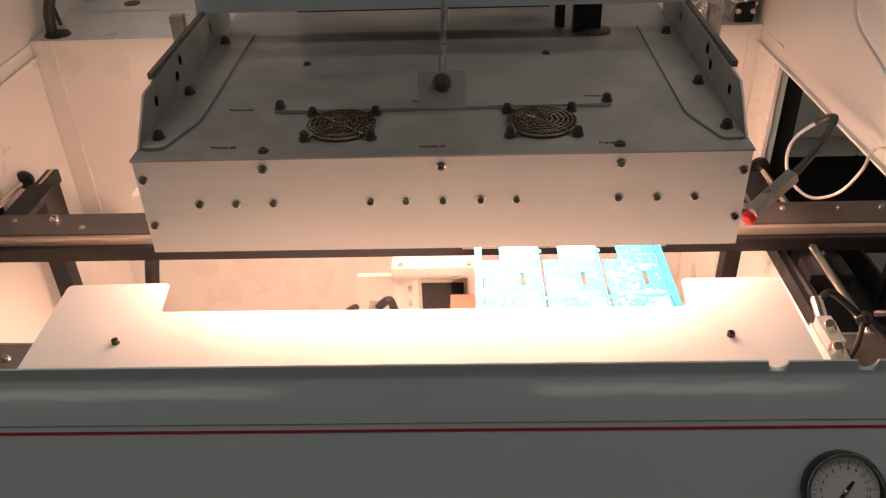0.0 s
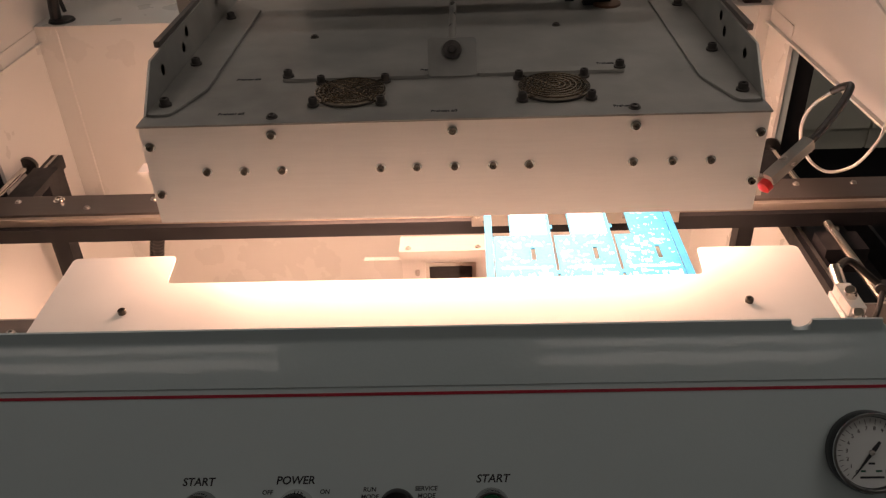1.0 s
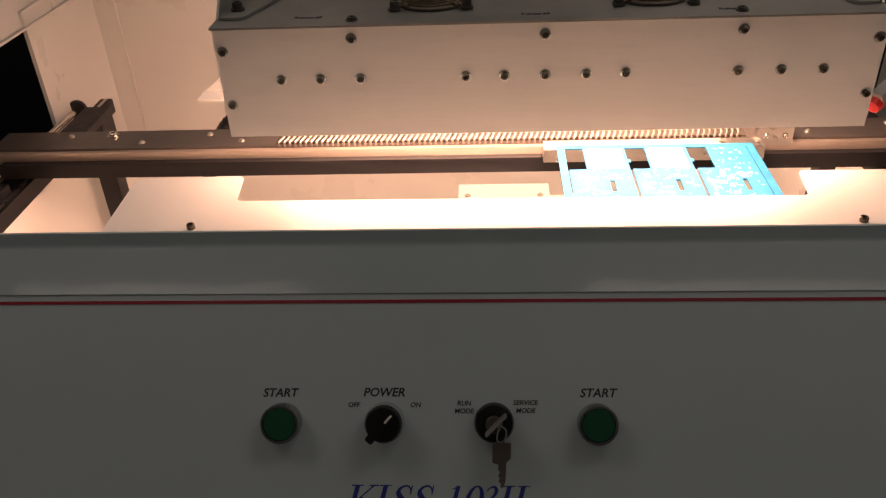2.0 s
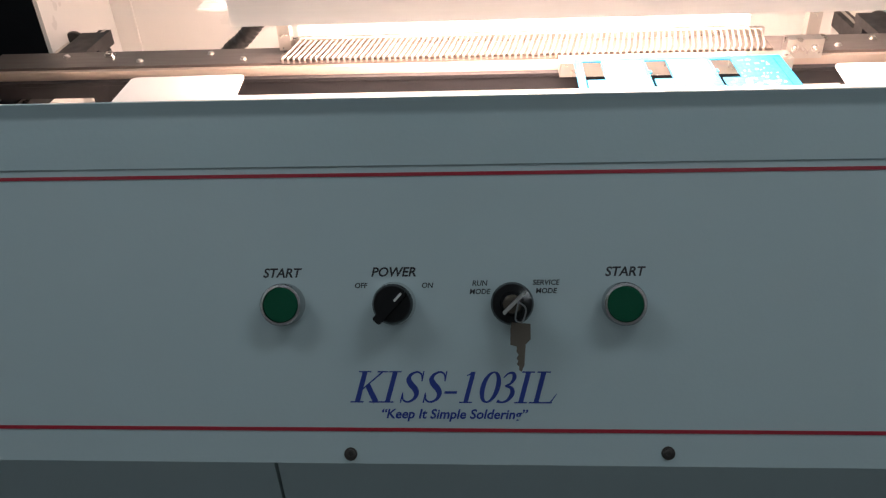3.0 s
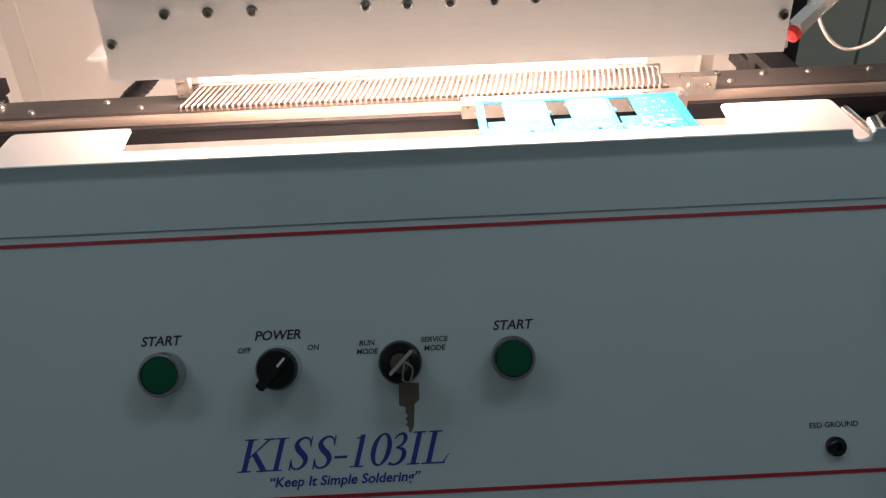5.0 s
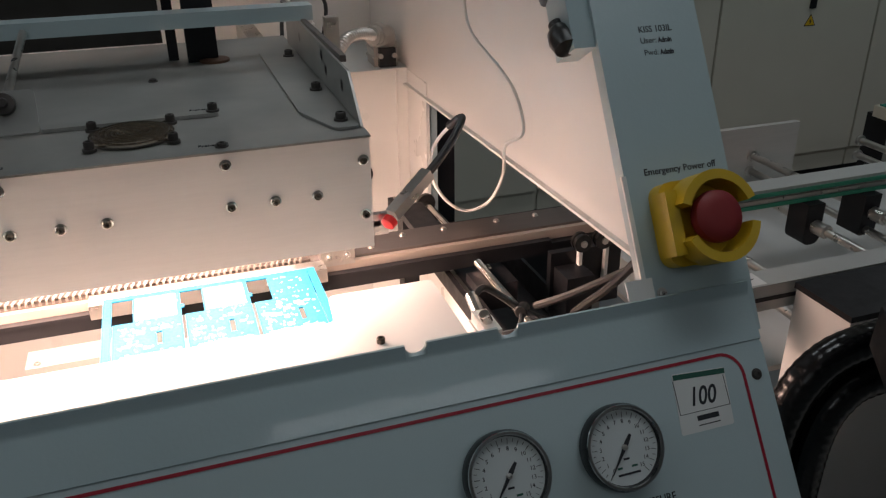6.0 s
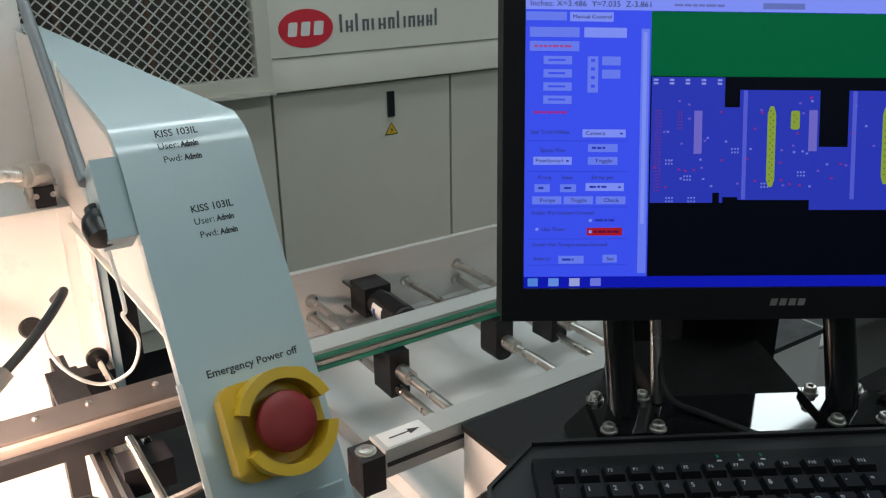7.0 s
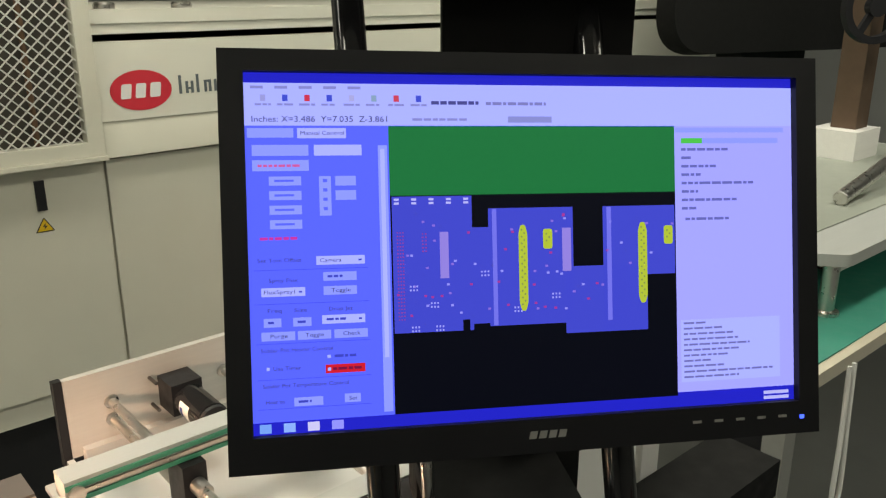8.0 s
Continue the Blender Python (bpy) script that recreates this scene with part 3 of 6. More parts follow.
for gx in (0.415, 0.510):
    gauge(gx, 0.0222)
    regulator(gx - 0.002, -0.0440)
words("FLUX PRESSURE", on_panel(0.418, -0.0270, 0.0001), 0.0089, INK, bold=0.00008, wide=0.90, **TXT)
words("DROP-JET PRESSURE", on_panel(0.514, -0.0270, 0.0001), 0.0089, INK, bold=0.00008, wide=0.90, **TXT)
words("ESD GROUND", on_panel(0.331, -0.0785, 0.0001), 0.0054, INK, bold=0.00006, **TXT)
part("ground_socket", lathe(B(), [(0.0068, 0), (0.0068, 0.003), (0.005, 0.004), (0.0035, 0.004), (0.0033, 0.001), (0, 0.001)], on_panel(0.331, -0.0915), 20), BLACKGLOSS, machine, "small black grounding socket")
# maker's sign as plain shapes
part("maker_sign", plate(B(), [(0.478, -0.090), (0.505, -0.090), (0.4915, -0.066)], 0.0001, 0.0005, PANEL), BLUEINK, machine, "blue and red maker's sign")
part("maker_sign", plate(B(), [(0.497, -0.090), (0.500, -0.090), (0.508, -0.075), (0.518, -0.064), (0.512, -0.063), (0.503, -0.074)], 0.0006, 0.0009, PANEL), RED, machine)
part("maker_sign", box(B(), 0.512, 0.545, -0.078, -0.072, 0.0001, 0.0004, PANEL), BLUEINK, machine)
part("maker_sign", box(B(), 0.512, 0.538, -0.087, -0.082, 0.0001, 0.0004, PANEL), BLUEINK, machine)
# number sticker
st = part("number_sticker", plate(B(), rounded([(0.567, 0.018), (0.616, 0.018), (0.619, 0.0635), (0.570, 0.0665)], 0.002), 0.0001, 0.0004, PANEL), PAPER, machine, "white sticker with a hand-written 100")
part("header_band", plate(B(), [(0.5705, 0.0615), (0.6183, 0.0587), (0.6186, 0.0629), (0.5708, 0.0657)], 0.0005, 0.0007, PANEL), DARKGREEN, st)
words("100", on_panel(0.592, 0.0385, 0.0005) @ pose(0, 0, 0, 0, 0, -3), 0.021, INK, st, shear=0.28, bold=0.0003, wide=0.8)
for a, b, c, d in ((0.5695, 0.6165, 0.0335, 0.0340), (0.5695, 0.5700, 0.0340, 0.0610), (0.6160, 0.6165, 0.0340, 0.0580)):
    part("border_line", box(B(), a, b, c, d, 0.0005, 0.0007, PANEL), INK, st)
part("print_bar", box(B(), 0.584, 0.604, 0.0265, 0.0305, 0.0005, 0.0007, PANEL), INK, st)
part("print_bar", box(B(), 0.584, 0.604, 0.0225, 0.0233, 0.0005, 0.0007, PANEL), INK, st)

# ---- on the right post ----
def on_post(x, s, h=0.0):
    return POST @ at(x, s, h)


for s0 in (0.170, 0.109):
    lx = 0.611 if s0 > 0.15 else 0.622
    words("KISS 103IL", on_post(lx, s0 + 0.0105, 0.0001), 0.0078, INK, bold=0.0001, width=0.032, **TXT)
    words("User:", on_post(lx - 0.0005, s0 + 0.001, 0.0001), 0.0072, INK, align="RIGHT", **TXT)
    words("Pwd:", on_post(lx - 0.0005, s0 - 0.0095, 0.0001), 0.0072, INK, align="RIGHT", **TXT)
    for k in (0.001, -0.0095):
        words("Admin", on_post(lx + 0.001, s0 + k, 0.0001), 0.0062, INK, align="LEFT", bold=0.00025, width=0.0135, **TXT)
words("Emergency Power off", on_post(0.6195, -0.0015, 0.0002), 0.0080, INK, bold=0.0001, **TXT)
EM = on_post(0.621, -0.046)


def ring_sector(bm, m, r0, r1, a0, a1, h0, h1, n=16, sy=1.0):
    arc = [radians(a0 + (a1 - a0) * i / n) for i in range(n + 1)]
    return plate(bm, [(r1 * math.cos(a), sy * r1 * math.sin(a)) for a in arc] + [(r0 * math.cos(a), sy * r0 * math.sin(a)) for a in reversed(arc)], h0, h1, m)


es = part("emergency_stop", plate(B(), rounded([(-0.037, -0.035), (0.034, -0.035), (0.034, 0.035), (-0.037, 0.035)], 0.014, 6), 0, 0.016, EM), YELLOW, machine, "red emergency stop button in a yellow guard", bevel=0.003)
for a0, a1 in ((18, 158), (205, 345)):
    part("guard_wall", ring_sector(B(), EM, 0.0280, 0.0355, a0, a1, 0.010, 0.042, sy=1.05), YELLOW, es, bevel=0.0025)
part("guard_bridge", box(B(), -0.0395, -0.029, -0.026, 0.026, 0.010, 0.030, EM), YELLOW, es, bevel=0.003)
part("stem", lathe(B(), [(0.012, 0.016), (0.012, 0.03)], EM, 20), BLACK, es)
part("mushroom", lathe(B(), [(0.016, 0.026), (0.0205, 0.029), (0.0215, 0.034), (0.0208, 0.0385), (0.018, 0.0412), (0.011, 0.0428), (0, 0.0432)], EM, 32), REDCAP, es, "dull red mushroom cap")
part("post_screw", cap_screw(B(), on_post(0.580, -0.099), 0.0035, 0.002), STEEL, machine)
# strut bracket, ball joint and gas strut on the inner side of the post
part("strut_bracket", box(B(), 0.546, 0.5668, 0.112, 0.172, -0.040, -0.004, POST), PAINT, machine, bevel=0.003)
STRUT_END = (0.566, 1.460, 1.924)
gs = thing("gas_strut", (0.538, 0.70, 1.434), "grey gas strut with black ball joint", "strut")
part("ball_joint", lathe(B(), [(0.004, -0.012), (0.0105, -0.010), (0.0125, 0.0), (0.011, 0.009), (0.007, 0.014), (0.007, 0.019), (0, 0.019)], axis_frame((0.5443, 0.7080, 1.4300), STRUT_END), 20), RUBBER, gs)
part("strut_rod", rod(B(), Vector((0.5443, 0.7080, 1.4300)).lerp(Vector(STRUT_END), 0.05), STRUT_END, 0.0050), STRUTGREY, gs)
part("pin", rod(B(), (0.540, 0.708, 1.430), (0.556, 0.706, 1.430), 0.004), BOLT, gs)

# ---- preheater box over the boards ----
heater = thing("preheater_box", (0.08, 1.0, 1.234), "white-fronted preheater box with grey metal top", "heater")
HX0, HX1, HY0, HY1, HZ0, HZ1 = -0.228, 0.389, 0.775, 1.26, 1.234, 1.345
part("front_sheet", box(B(), HX0, HX1, HY0, HY0 + 0.002, HZ0, HZ1 - 0.002), ALU_WHITE, heater, "white brushed front sheet", bevel=0.0006)
part("top_sheet", box(B(), HX0 - 0.001, HX1 + 0.001, HY0 - 0.002, HY1, HZ1 - 0.002, HZ1), TOPGREY, heater, "stained grey galvanised top", bevel=0.0006)
for x in (HX0, HX1 - 0.002):
    part("side_sheet", box(B(), x, x + 0.002, HY0 + 0.0025, HY1 - 0.002, HZ0 + 0.001, HZ1 - 0.002), ALU_WHITE, heater)
part("back_sheet", box(B(), HX0, HX1, HY1 - 0.002, HY1, HZ0, HZ1 - 0.002), ALU_WHITE, heater)
part("reflector", box(B(), HX0 + 0.003, HX1 - 0.003, HY0 + 0.003, HY1 - 0.003, 1.262, 1.264), BRIGHT, heater)
LAMPGLOW = glow("hot_quartz", (1.0, 0.80, 0.62), 10)
for i in range(5):
    y = 0.83 + i * 0.085
    part("heating_lamp", rod(B(), (HX0 + 0.02, y, 1.252), (HX1 - 0.02, y, 1.252), 0.006), LAMPGLOW, heater, "glowing quartz heating lamp")
part("rear_reflector", box(B(), -0.243, 0.350, 1.094, 1.099, 1.1135, 1.2335), ALU_WHITE, heater, "white lit reflector sheet")


def front_screws(pts):
    for x, z in pts:
        sc_ = part("front_screw", cap_screw(B(), FACE_SOUTH(x, HY0, z), 0.0035, 0.0045), SCREW, heater)
        part("washer", lathe(B(), [(0.0052, 0), (0.0052, 0.0012), (0.0030, 0.0015), (0, 0.0015)], FACE_SOUTH(x, HY0, z), 14), BRIGHT, sc_)


front_screws([(-0.22, 1.322), (0.382, 1.322), (-0.22, 1.2685), (0.382, 1.2685), (-0.097, 1.332), (0.082, 1.332), (0.2605, 1.332)])
front_screws([(x, 1.293) for x in (-0.168, -0.130, -0.0915, 0.0085, 0.0450, 0.0830, 0.1215, 0.1580, 0.2610, 0.3000, 0.3380)])
for x in (-0.097, 0.2605):
    part("top_screw", cap_screw(B(), at(x, 0.788, HZ1), 0.0045, 0.0035), BOLT, heater)
for sx, x0 in ((1, HX0), (-1, HX1)):
    bk = [(0.795, 1.346), (0.840, 1.388), (1.125, 1.392), (1.20, 1.392), (1.20, 1.346)]
    br = part("side_bracket", profile(B(), bk, x0 if sx > 0 else x0 - 0.0025, x0 + 0.0025 if sx > 0 else x0), TOPGREY, heater, "grey folded side bracket")
    part("bracket_foot", plate(B(), rounded([(x0 + sx * 0.003, 0.795), (x0 + sx * 0.026, 0.795), (x0 + sx * 0.048, 0.86), (x0 + sx * 0.048, 1.15), (x0 + sx * 0.003, 1.15)], 0.006), HZ1 + 0.0006, HZ1 + 0.003), TOPGREY, br)
    part("edge_rail", box(B(), x0 - 0.006 * (sx > 0), x0 + 0.006 * (sx < 0), 0.880, 1.25, 1.388, 1.3945), RAILDARK, br, "brown steel edge strip")
    for y in (0.818, 0.937, 1.11):
        part("bolt", cap_screw(B(), at(x0 + sx * 0.016, y, HZ1 + 0.003), 0.005, 0.008), BOLT, br)
    for y, z in ((0.868, 1.368), (0.945, 1.366), (0.965, 1.378), (1.10, 1.372)):
        part("bolt", cap_screw(B(), frame_of((x0 + sx * 0.0025, y, z), (0, -sx, 0), (0, 0, 1)), 0.0045, 0.006), BOLT, br)
# cross bar, hinge plate, adjusting rod
part("cross_bar", box(B(), -0.238, 0.404, 1.095, 1.125, 1.3925, 1.410), PAINT, heater, "grey-blue square cross bar", bevel=0.002)
part("hinge_strip", plate(B(), rounded([(-0.103, 0.880), (0.055, 0.880), (0.055, 0.894), (-0.103, 0.894)], 0.004), HZ1 + 0.0005, HZ1 + 0.004), TOPGREY, heater, bevel=0.0008)
part("hinge_strip", plate(B(), rounded([(0.109, 0.882), (0.267, 0.882), (0.267, 0.896), (0.109, 0.896)], 0.004), HZ1 + 0.0005, HZ1 + 0.004), TOPGREY, heater, bevel=0.0008)
part("hinge_plate", plate(B(), rounded([(0.056, 0.0), (0.108, 0.0), (0.108, 0.040), (0.056, 0.040)], 0.004), 0, 0.003, frame_of((0, 0.884, HZ1 + 0.001), (1, 0, 0), (0, 0.45, 0.9))), TOPGREY, heater, bevel=0.0008)
ar = part("adjusting_rod", rod(B(), (0.082, 0.900, 1.372), (0.083, 1.100, 1.400), 0.0042), STEEL, heater)
part("rod_eye", lathe(B(), [(0.004, 0), (0.0095, 0.001), (0.0105, 0.005), (0.0095, 0.009), (0.005, 0.010), (0.004, 0.013), (0, 0.013)], frame_of((0.082, 0.895, 1.371), (1, 0, 0), (0, 0.45, 0.9)), 20), BOLT, ar)
for x, y in ((-0.097, 0.887), (0.262, 0.889)):
    part("strip_bolt", cap_screw(B(), at(x, y, HZ1 + 0.004), 0.0048, 0.008), BOLT, heater)


def fan(cx, cy):
    g = part("fan_guard", ring_sector(B(), at(cx, cy, HZ1), 0.0355, 0.0370, 0, 359.9, 0.003, 0.0045, 40), WIRE_BROWN, heater, "tarnished wire fan guard over a dark opening")
    part("fan_opening", lathe(B(), [(0.0365, 0.0003), (0.0365, 0.0012), (0, 0.0012)], at(cx, cy, HZ1), 36), BROWN, g)
    for r in (0.006, 0.0115, 0.017, 0.0225, 0.028, 0.0325):
        part("ring", ring_sector(B(), at(cx, cy, HZ1), r - 0.0007, r + 0.0007, 0, 359.9, 0.0045, 0.0060, 32), WIRE_BROWN, g)
    for a in (45, 135):
        part("spoke", box(B(), -0.046, 0.046, -0.0009, 0.0009, 0.003, 0.0045, at(cx, cy, HZ1) @ pose(0, 0, 0, 0, 0, a)), WIRE_BROWN, g)
    # coarse filter lattice under the rings
    bm = B()
    for k in range(-7, 8):
        h = math.sqrt(0.035 ** 2 - (k * 0.0046) ** 2)
        for turn in (20, 80, 140):
            box(bm, -h, h, k * 0.0046 - 0.0004, k * 0.0046 + 0.0004, 0.0016 + turn * 1e-5, 0.0022 + turn * 1e-5, at(cx, cy, HZ1) @ pose(0, 0, 0, 0, 0, turn))
    part("filter_lattice", bm, WIRE_BROWN, g)
    for dx, dy in ((-0.0345, -0.030), (0.0345, -0.030), (-0.0345, 0.030), (0.0345, 0.030)):
        part("guard_bolt", cap_screw(B(), at(cx + dx, cy + dy, HZ1 + 0.001), 0.0045, 0.009), BOLT, g)


fan(-0.0245, 0.842)
fan(0.1870, 0.841)
for body, x, y in (("Preheat #5", -0.140, 0.796), ("Preheat #3", 0.074, 0.790), ("Preheat #1", 0.254, 0.791), ("Preheat #6", -0.142, 0.890), ("Preheat #2", 0.254, 0.910), ("Piers", 0.052, 0.905)):
    words(body, at(x, y, HZ1 + 0.0002), 0.0075, INK, heater, bold=0.0001, wide=0.8)
for x, y, r in ((-0.09, 1.03, 0.004), (0.21, 1.05, 0.004)):
    part("top_screw", cap_screw(B(), at(x, y, HZ1), r, 0.003), BOLT, heater)
part("cable_gland", lathe(B(), [(0.018, 0), (0.018, 0.003), (0.012, 0.004), (0, 0.004)], at(0.285, 1.13, HZ1), 20), mat("rust_grommet", (0.20, 0.10, 0.06), 0.6), heater)
part("terminal_block", box(B(), 0.254, 0.290, 1.130, 1.150, HZ1, 1.52), BLACK, heater, "black upright terminal block", bevel=0.002)
part("terminal_block", box(B(), 0.232, 0.244, 1.15, 1.17, HZ1, 1.46), BLACK, heater, bevel=0.002)
# carrying arms and hangers of the box
for x in (-0.20, 0.36):
    part("carrying_arm", box(B(), x - 0.012, x + 0.012, 1.26, 1.495, 1.30, 1.33), STEEL, heater)
for x in (-0.255, 0.420):
    part("hanger", box(B(), x - 0.008, x + 0.008, 1.06, 1.075, 1.106, 1.40), STEEL, heater, bevel=0.001)
part("dark_cover", box(B(), -0.13, 0.228, 1.205, 1.215, HZ1 + 0.012, 1.56), mat("dark_brown_sheet", (0.05, 0.045, 0.04), 0.45, 0.3, var=0.2), heater, "dark sheet cover behind the cross bar")

part("gusset", plate(B(), [(-0.335, 1.188), (-0.235, 1.188), (-0.235, 1.26)], 0, 0.003, frame_of((0, 1.012, 0), (1, 0, 0), (0, 0, 1))), ALU_WHITE, heater)
part("gusset_shelf", box(B(), -0.335, -0.229, 0.985, 1.03, 1.184, 1.1875), ALU_WHITE, heater)

# ---- conveyor rails and frame in the chamber ----
rail = thing("conveyor_rail", (0.08, 1.06, 1.07), "dark steel conveyor rail with bright front edge", "rail", "conveyor rails")
part("rail_body", box(B(), -0.66, 0.775, 1.032, 1.087, 1.076, 1.100), RAILDARK, rail, "brown steel rail", bevel=0.001)
part("bright_edge", box(B(), -0.66, 0.775, 1.0235, 1.0315, 1.082, 1.0965), EDGE, rail, "bright steel edge", bevel=0.001)
part("belt_track", box(B(), -0.66, 0.775, 1.014, 1.0315, 1.064, 1.0805), BLACK, rail)
for x in (-0.56, -0.45, -0.36, -0.31, 0.45, 0.50, 0.56, 0.64, 0.70):
    part("rail_screw", cap_screw(B(), at(x, 1.048 if int(x * 100) % 2 else 1.07, 1.100), 0.0035, 0.003), STEEL, rail)
for x in (-0.50, 0.437):
    part("rail_bolt", cap_screw(B(), at(x, 1.072, 1.100), 0.006, 0.005), BRIGHT, rail)
part("end_clamp", box(B(), 0.378, 0.422, 1.022, 1.040, 1.094, 1.118), STEEL, rail, "small bright end clamp", bevel=0.001)
for x in (0.388, 0.412):
    part("clamp_screw", cap_screw(B(), FACE_SOUTH(x, 1.022, 1.107), 0.0035, 0.003), BRIGHT, rail)
# row of bent spring fingers
comb = thing("spring_comb", (0.05, 1.05, 1.10), "row of bright bent spring fingers on the rail", "comb")
part("comb_strip", box(B(), -0.258, 0.368, 1.084, 1.0925, 1.1005, 1.112), STEEL, comb)
part("comb_bed", box(B(), -0.258, 0.366, 1.034, 1.0835, 1.1003, 1.1035), mat("brown_comb_bed", (0.055, 0.045, 0.037), 0.6, var=0.2), comb)
fb = B()
tube(fb, [(0, 1.0245, 1.1015), (0, 1.026, 1.1075), (0.003, 1.034, 1.1085), (0.012, 1.0865, 1.1095)], 0.0016, 5, 3)
finger = part("finger", fb, mat("spring_steel", (0.30, 0.265, 0.24), 0.38, 0.85, var=0.1), comb)
NF = 84
finger.location = (-0.252, 0, 0)
for i in range(1, NF):
    f = finger.copy()
    scene.collection.objects.link(f)
    f.location = (-0.252 + i * 0.604 / (NF - 1), 0, 0)
fr = thing("conveyor_rail", (0.08, 0.75, 1.07), "dark steel front conveyor rail under the cover plate", "rail", "conveyor rails")
part("rail_body", box(B(), -0.638, 0.637, 0.722, 0.776, 1.084, 1.108), RAILDARK, fr, bevel=0.001)
part("bright_edge", box(B(), -0.638, 0.637, 0.7765, 0.784, 1.088, 1.104), STEEL, fr, bevel=0.001)
for x in (-0.47, -0.42, 0.52, 0.60):
    part("rail_screw", cap_screw(B(), at(x, 0.75, 1.108), 0.0045, 0.004), STEEL, fr)
for x in (-0.255, 0.370):
    part("standoff", rod(B(), (x, 0.691, 1.08), (x, 0.691, 1.1765), 0.006), STEEL, fr)
part("standoff_foot", box(B(), -0.29, 0.40, 0.68, 0.7215, 1.084, 1.090), STEEL, fr)
# posts under the back rail
for x in (-0.582, 0.546):
    part("rail_post", box(B(), x - 0.0145, x + 0.0145, 1.176, 1.205, 0.45, 1.0755), BLACK, rail, "black square post", bevel=0.002)
for x in (-0.600, 0.600):
    part("front_post", box(B(), x - 0.0145, x + 0.0145, 0.735, 0.764, 0.45, 1.0835), BLACK, fr, bevel=0.002)


def cross_slide(x, sx):
    t = thing("cross_slide", (x, 0.9, 1.06), "black cross slide with a bright lead screw", "slide", "cross slides")
    part("slide_profile", box(B(), x - 0.012, x + 0.008, 0.785, 1.33, 1.0265, 1.050), BLACK, t, bevel=0.0015)
    part("groove", box(B(), x - 0.004, x + 0.001, 0.786, 1.329, 1.0503, 1.0512), STEEL, t)
    part("lead_screw", tube(B(), [(x + sx * 0.028, 0.79, 1.068), (x + sx * 0.028, 1.02, 1.068)], 0.0058, 10, 1, ribs=0.0009, pitch=0.004), BRIGHT, t, "bright threaded screw")
    part("nut_block", box(B(), x + sx * 0.034 - 0.028, x + sx * 0.034 + 0.028, 0.955, 1.000, 1.0265, 1.0635), BLACK, t, bevel=0.002)
    part("end_block", box(B(), x + sx * 0.045 - 0.03, x + sx * 0.045 + 0.03, 1.325, 1.36, 0.93, 1.008), BLACK, t, bevel=0.003)
    part("hand_wheel", lathe(B(), [(0.004, 0), (0.016, 0.001), (0.017, 0.005), (0.016, 0.010), (0.004, 0.011)], frame_of((x + sx * 0.052, 1.324, 1.036), (1, 0, 0), (0, 0, 1)), 20), RUBBER, t)
    part("guide_rod", rod(B(), (x + sx * 0.050, 1.03, 1.047), (x + sx * 0.052, 1.324, 1.036), 0.0055), BRIGHT, t)
    return t


cross_slide(0.562, 1)
cross_slide(-0.624, -1)
for x0, x1 in ((-0.60, -0.56), (0.53, 0.57)):
    part("post_arm", box(B(), x0, x1, 1.0875, 1.205, 1.0765, 1.088), BLACK, rail)
# pulley plate at the rail's outer end
pu = thing("belt_drive", (0.735, 0.99, 1.05), "black belt drive plate with two pulleys", "drive")
part("drive_plate", box(B(), 0.690, 0.800, 0.992, 1.003, 0.985, 1.075), BLACK, pu, bevel=0.002)
for x, z in ((0.728, 1.093), (0.760, 1.093), (0.737, 1.036)):
    part("pulley", lathe(B(), [(0.013, 0), (0.013, 0.004), (0.011, 0.005), (0.011, 0.010), (0.013, 0.011), (0.013, 0.014), (0.004, 0.015), (0, 0.013)], frame_of((x, 0.986, z), (1, 0, 0), (0, 0, 1)), 20), RUBBER, pu)
    part("pulley_hub", lathe(B(), [(0.005, 0.014), (0.005, 0.017), (0, 0.017)], frame_of((x, 0.986, z), (1, 0, 0), (0, 0, 1)), 12), STEEL, pu)
part("drive_belt", box(B(), 0.728, 0.733, 0.982, 0.990, 1.02, 1.08), CABLEW, pu)
part("drive_belt", box(B(), 0.769, 0.774, 0.982, 0.990, 1.02, 1.08), CABLEW, pu)
part("drive_motor", box(B(), 0.695, 0.735, 0.950, 0.991, 0.99, 1.055), BLACK, pu, bevel=0.003)

# ---- white cover plate ----
PL = [(-0.339, 0.600), (-0.345, 0.794), (-0.230, 0.796), (-0.225, 0.7425), (0.338, 0.7400), (0.343, 0.791), (0.4505, 0.791), (0.4475, 0.600)]
cover = thing("cover_plate", (0.05, 0.7, 1.18), "white sheet metal cover plate with a wide notch", "plate")
part("sheet", plate(B(), rounded(PL, 0.007, 4, only=(1, 2, 3, 4, 5, 6)), 1.1765, 1.1785), PLATE, cover, bevel=0.0004)
for x in (-0.255, 0.370):
    part("plate_screw", lathe(B(), [(0.0040, 0), (0.0040, 0.0042), (0.0034, 0.005), (0.0020, 0.005), (0.0018, 0.003), (0, 0.003)], at(x, 0.691, 1.1785), 14), SCREW, cover)
part("plate_hem", box(B(), -0.338, 0.4465, 0.590, 0.5995, 1.15, 1.1785), PLATE, cover)

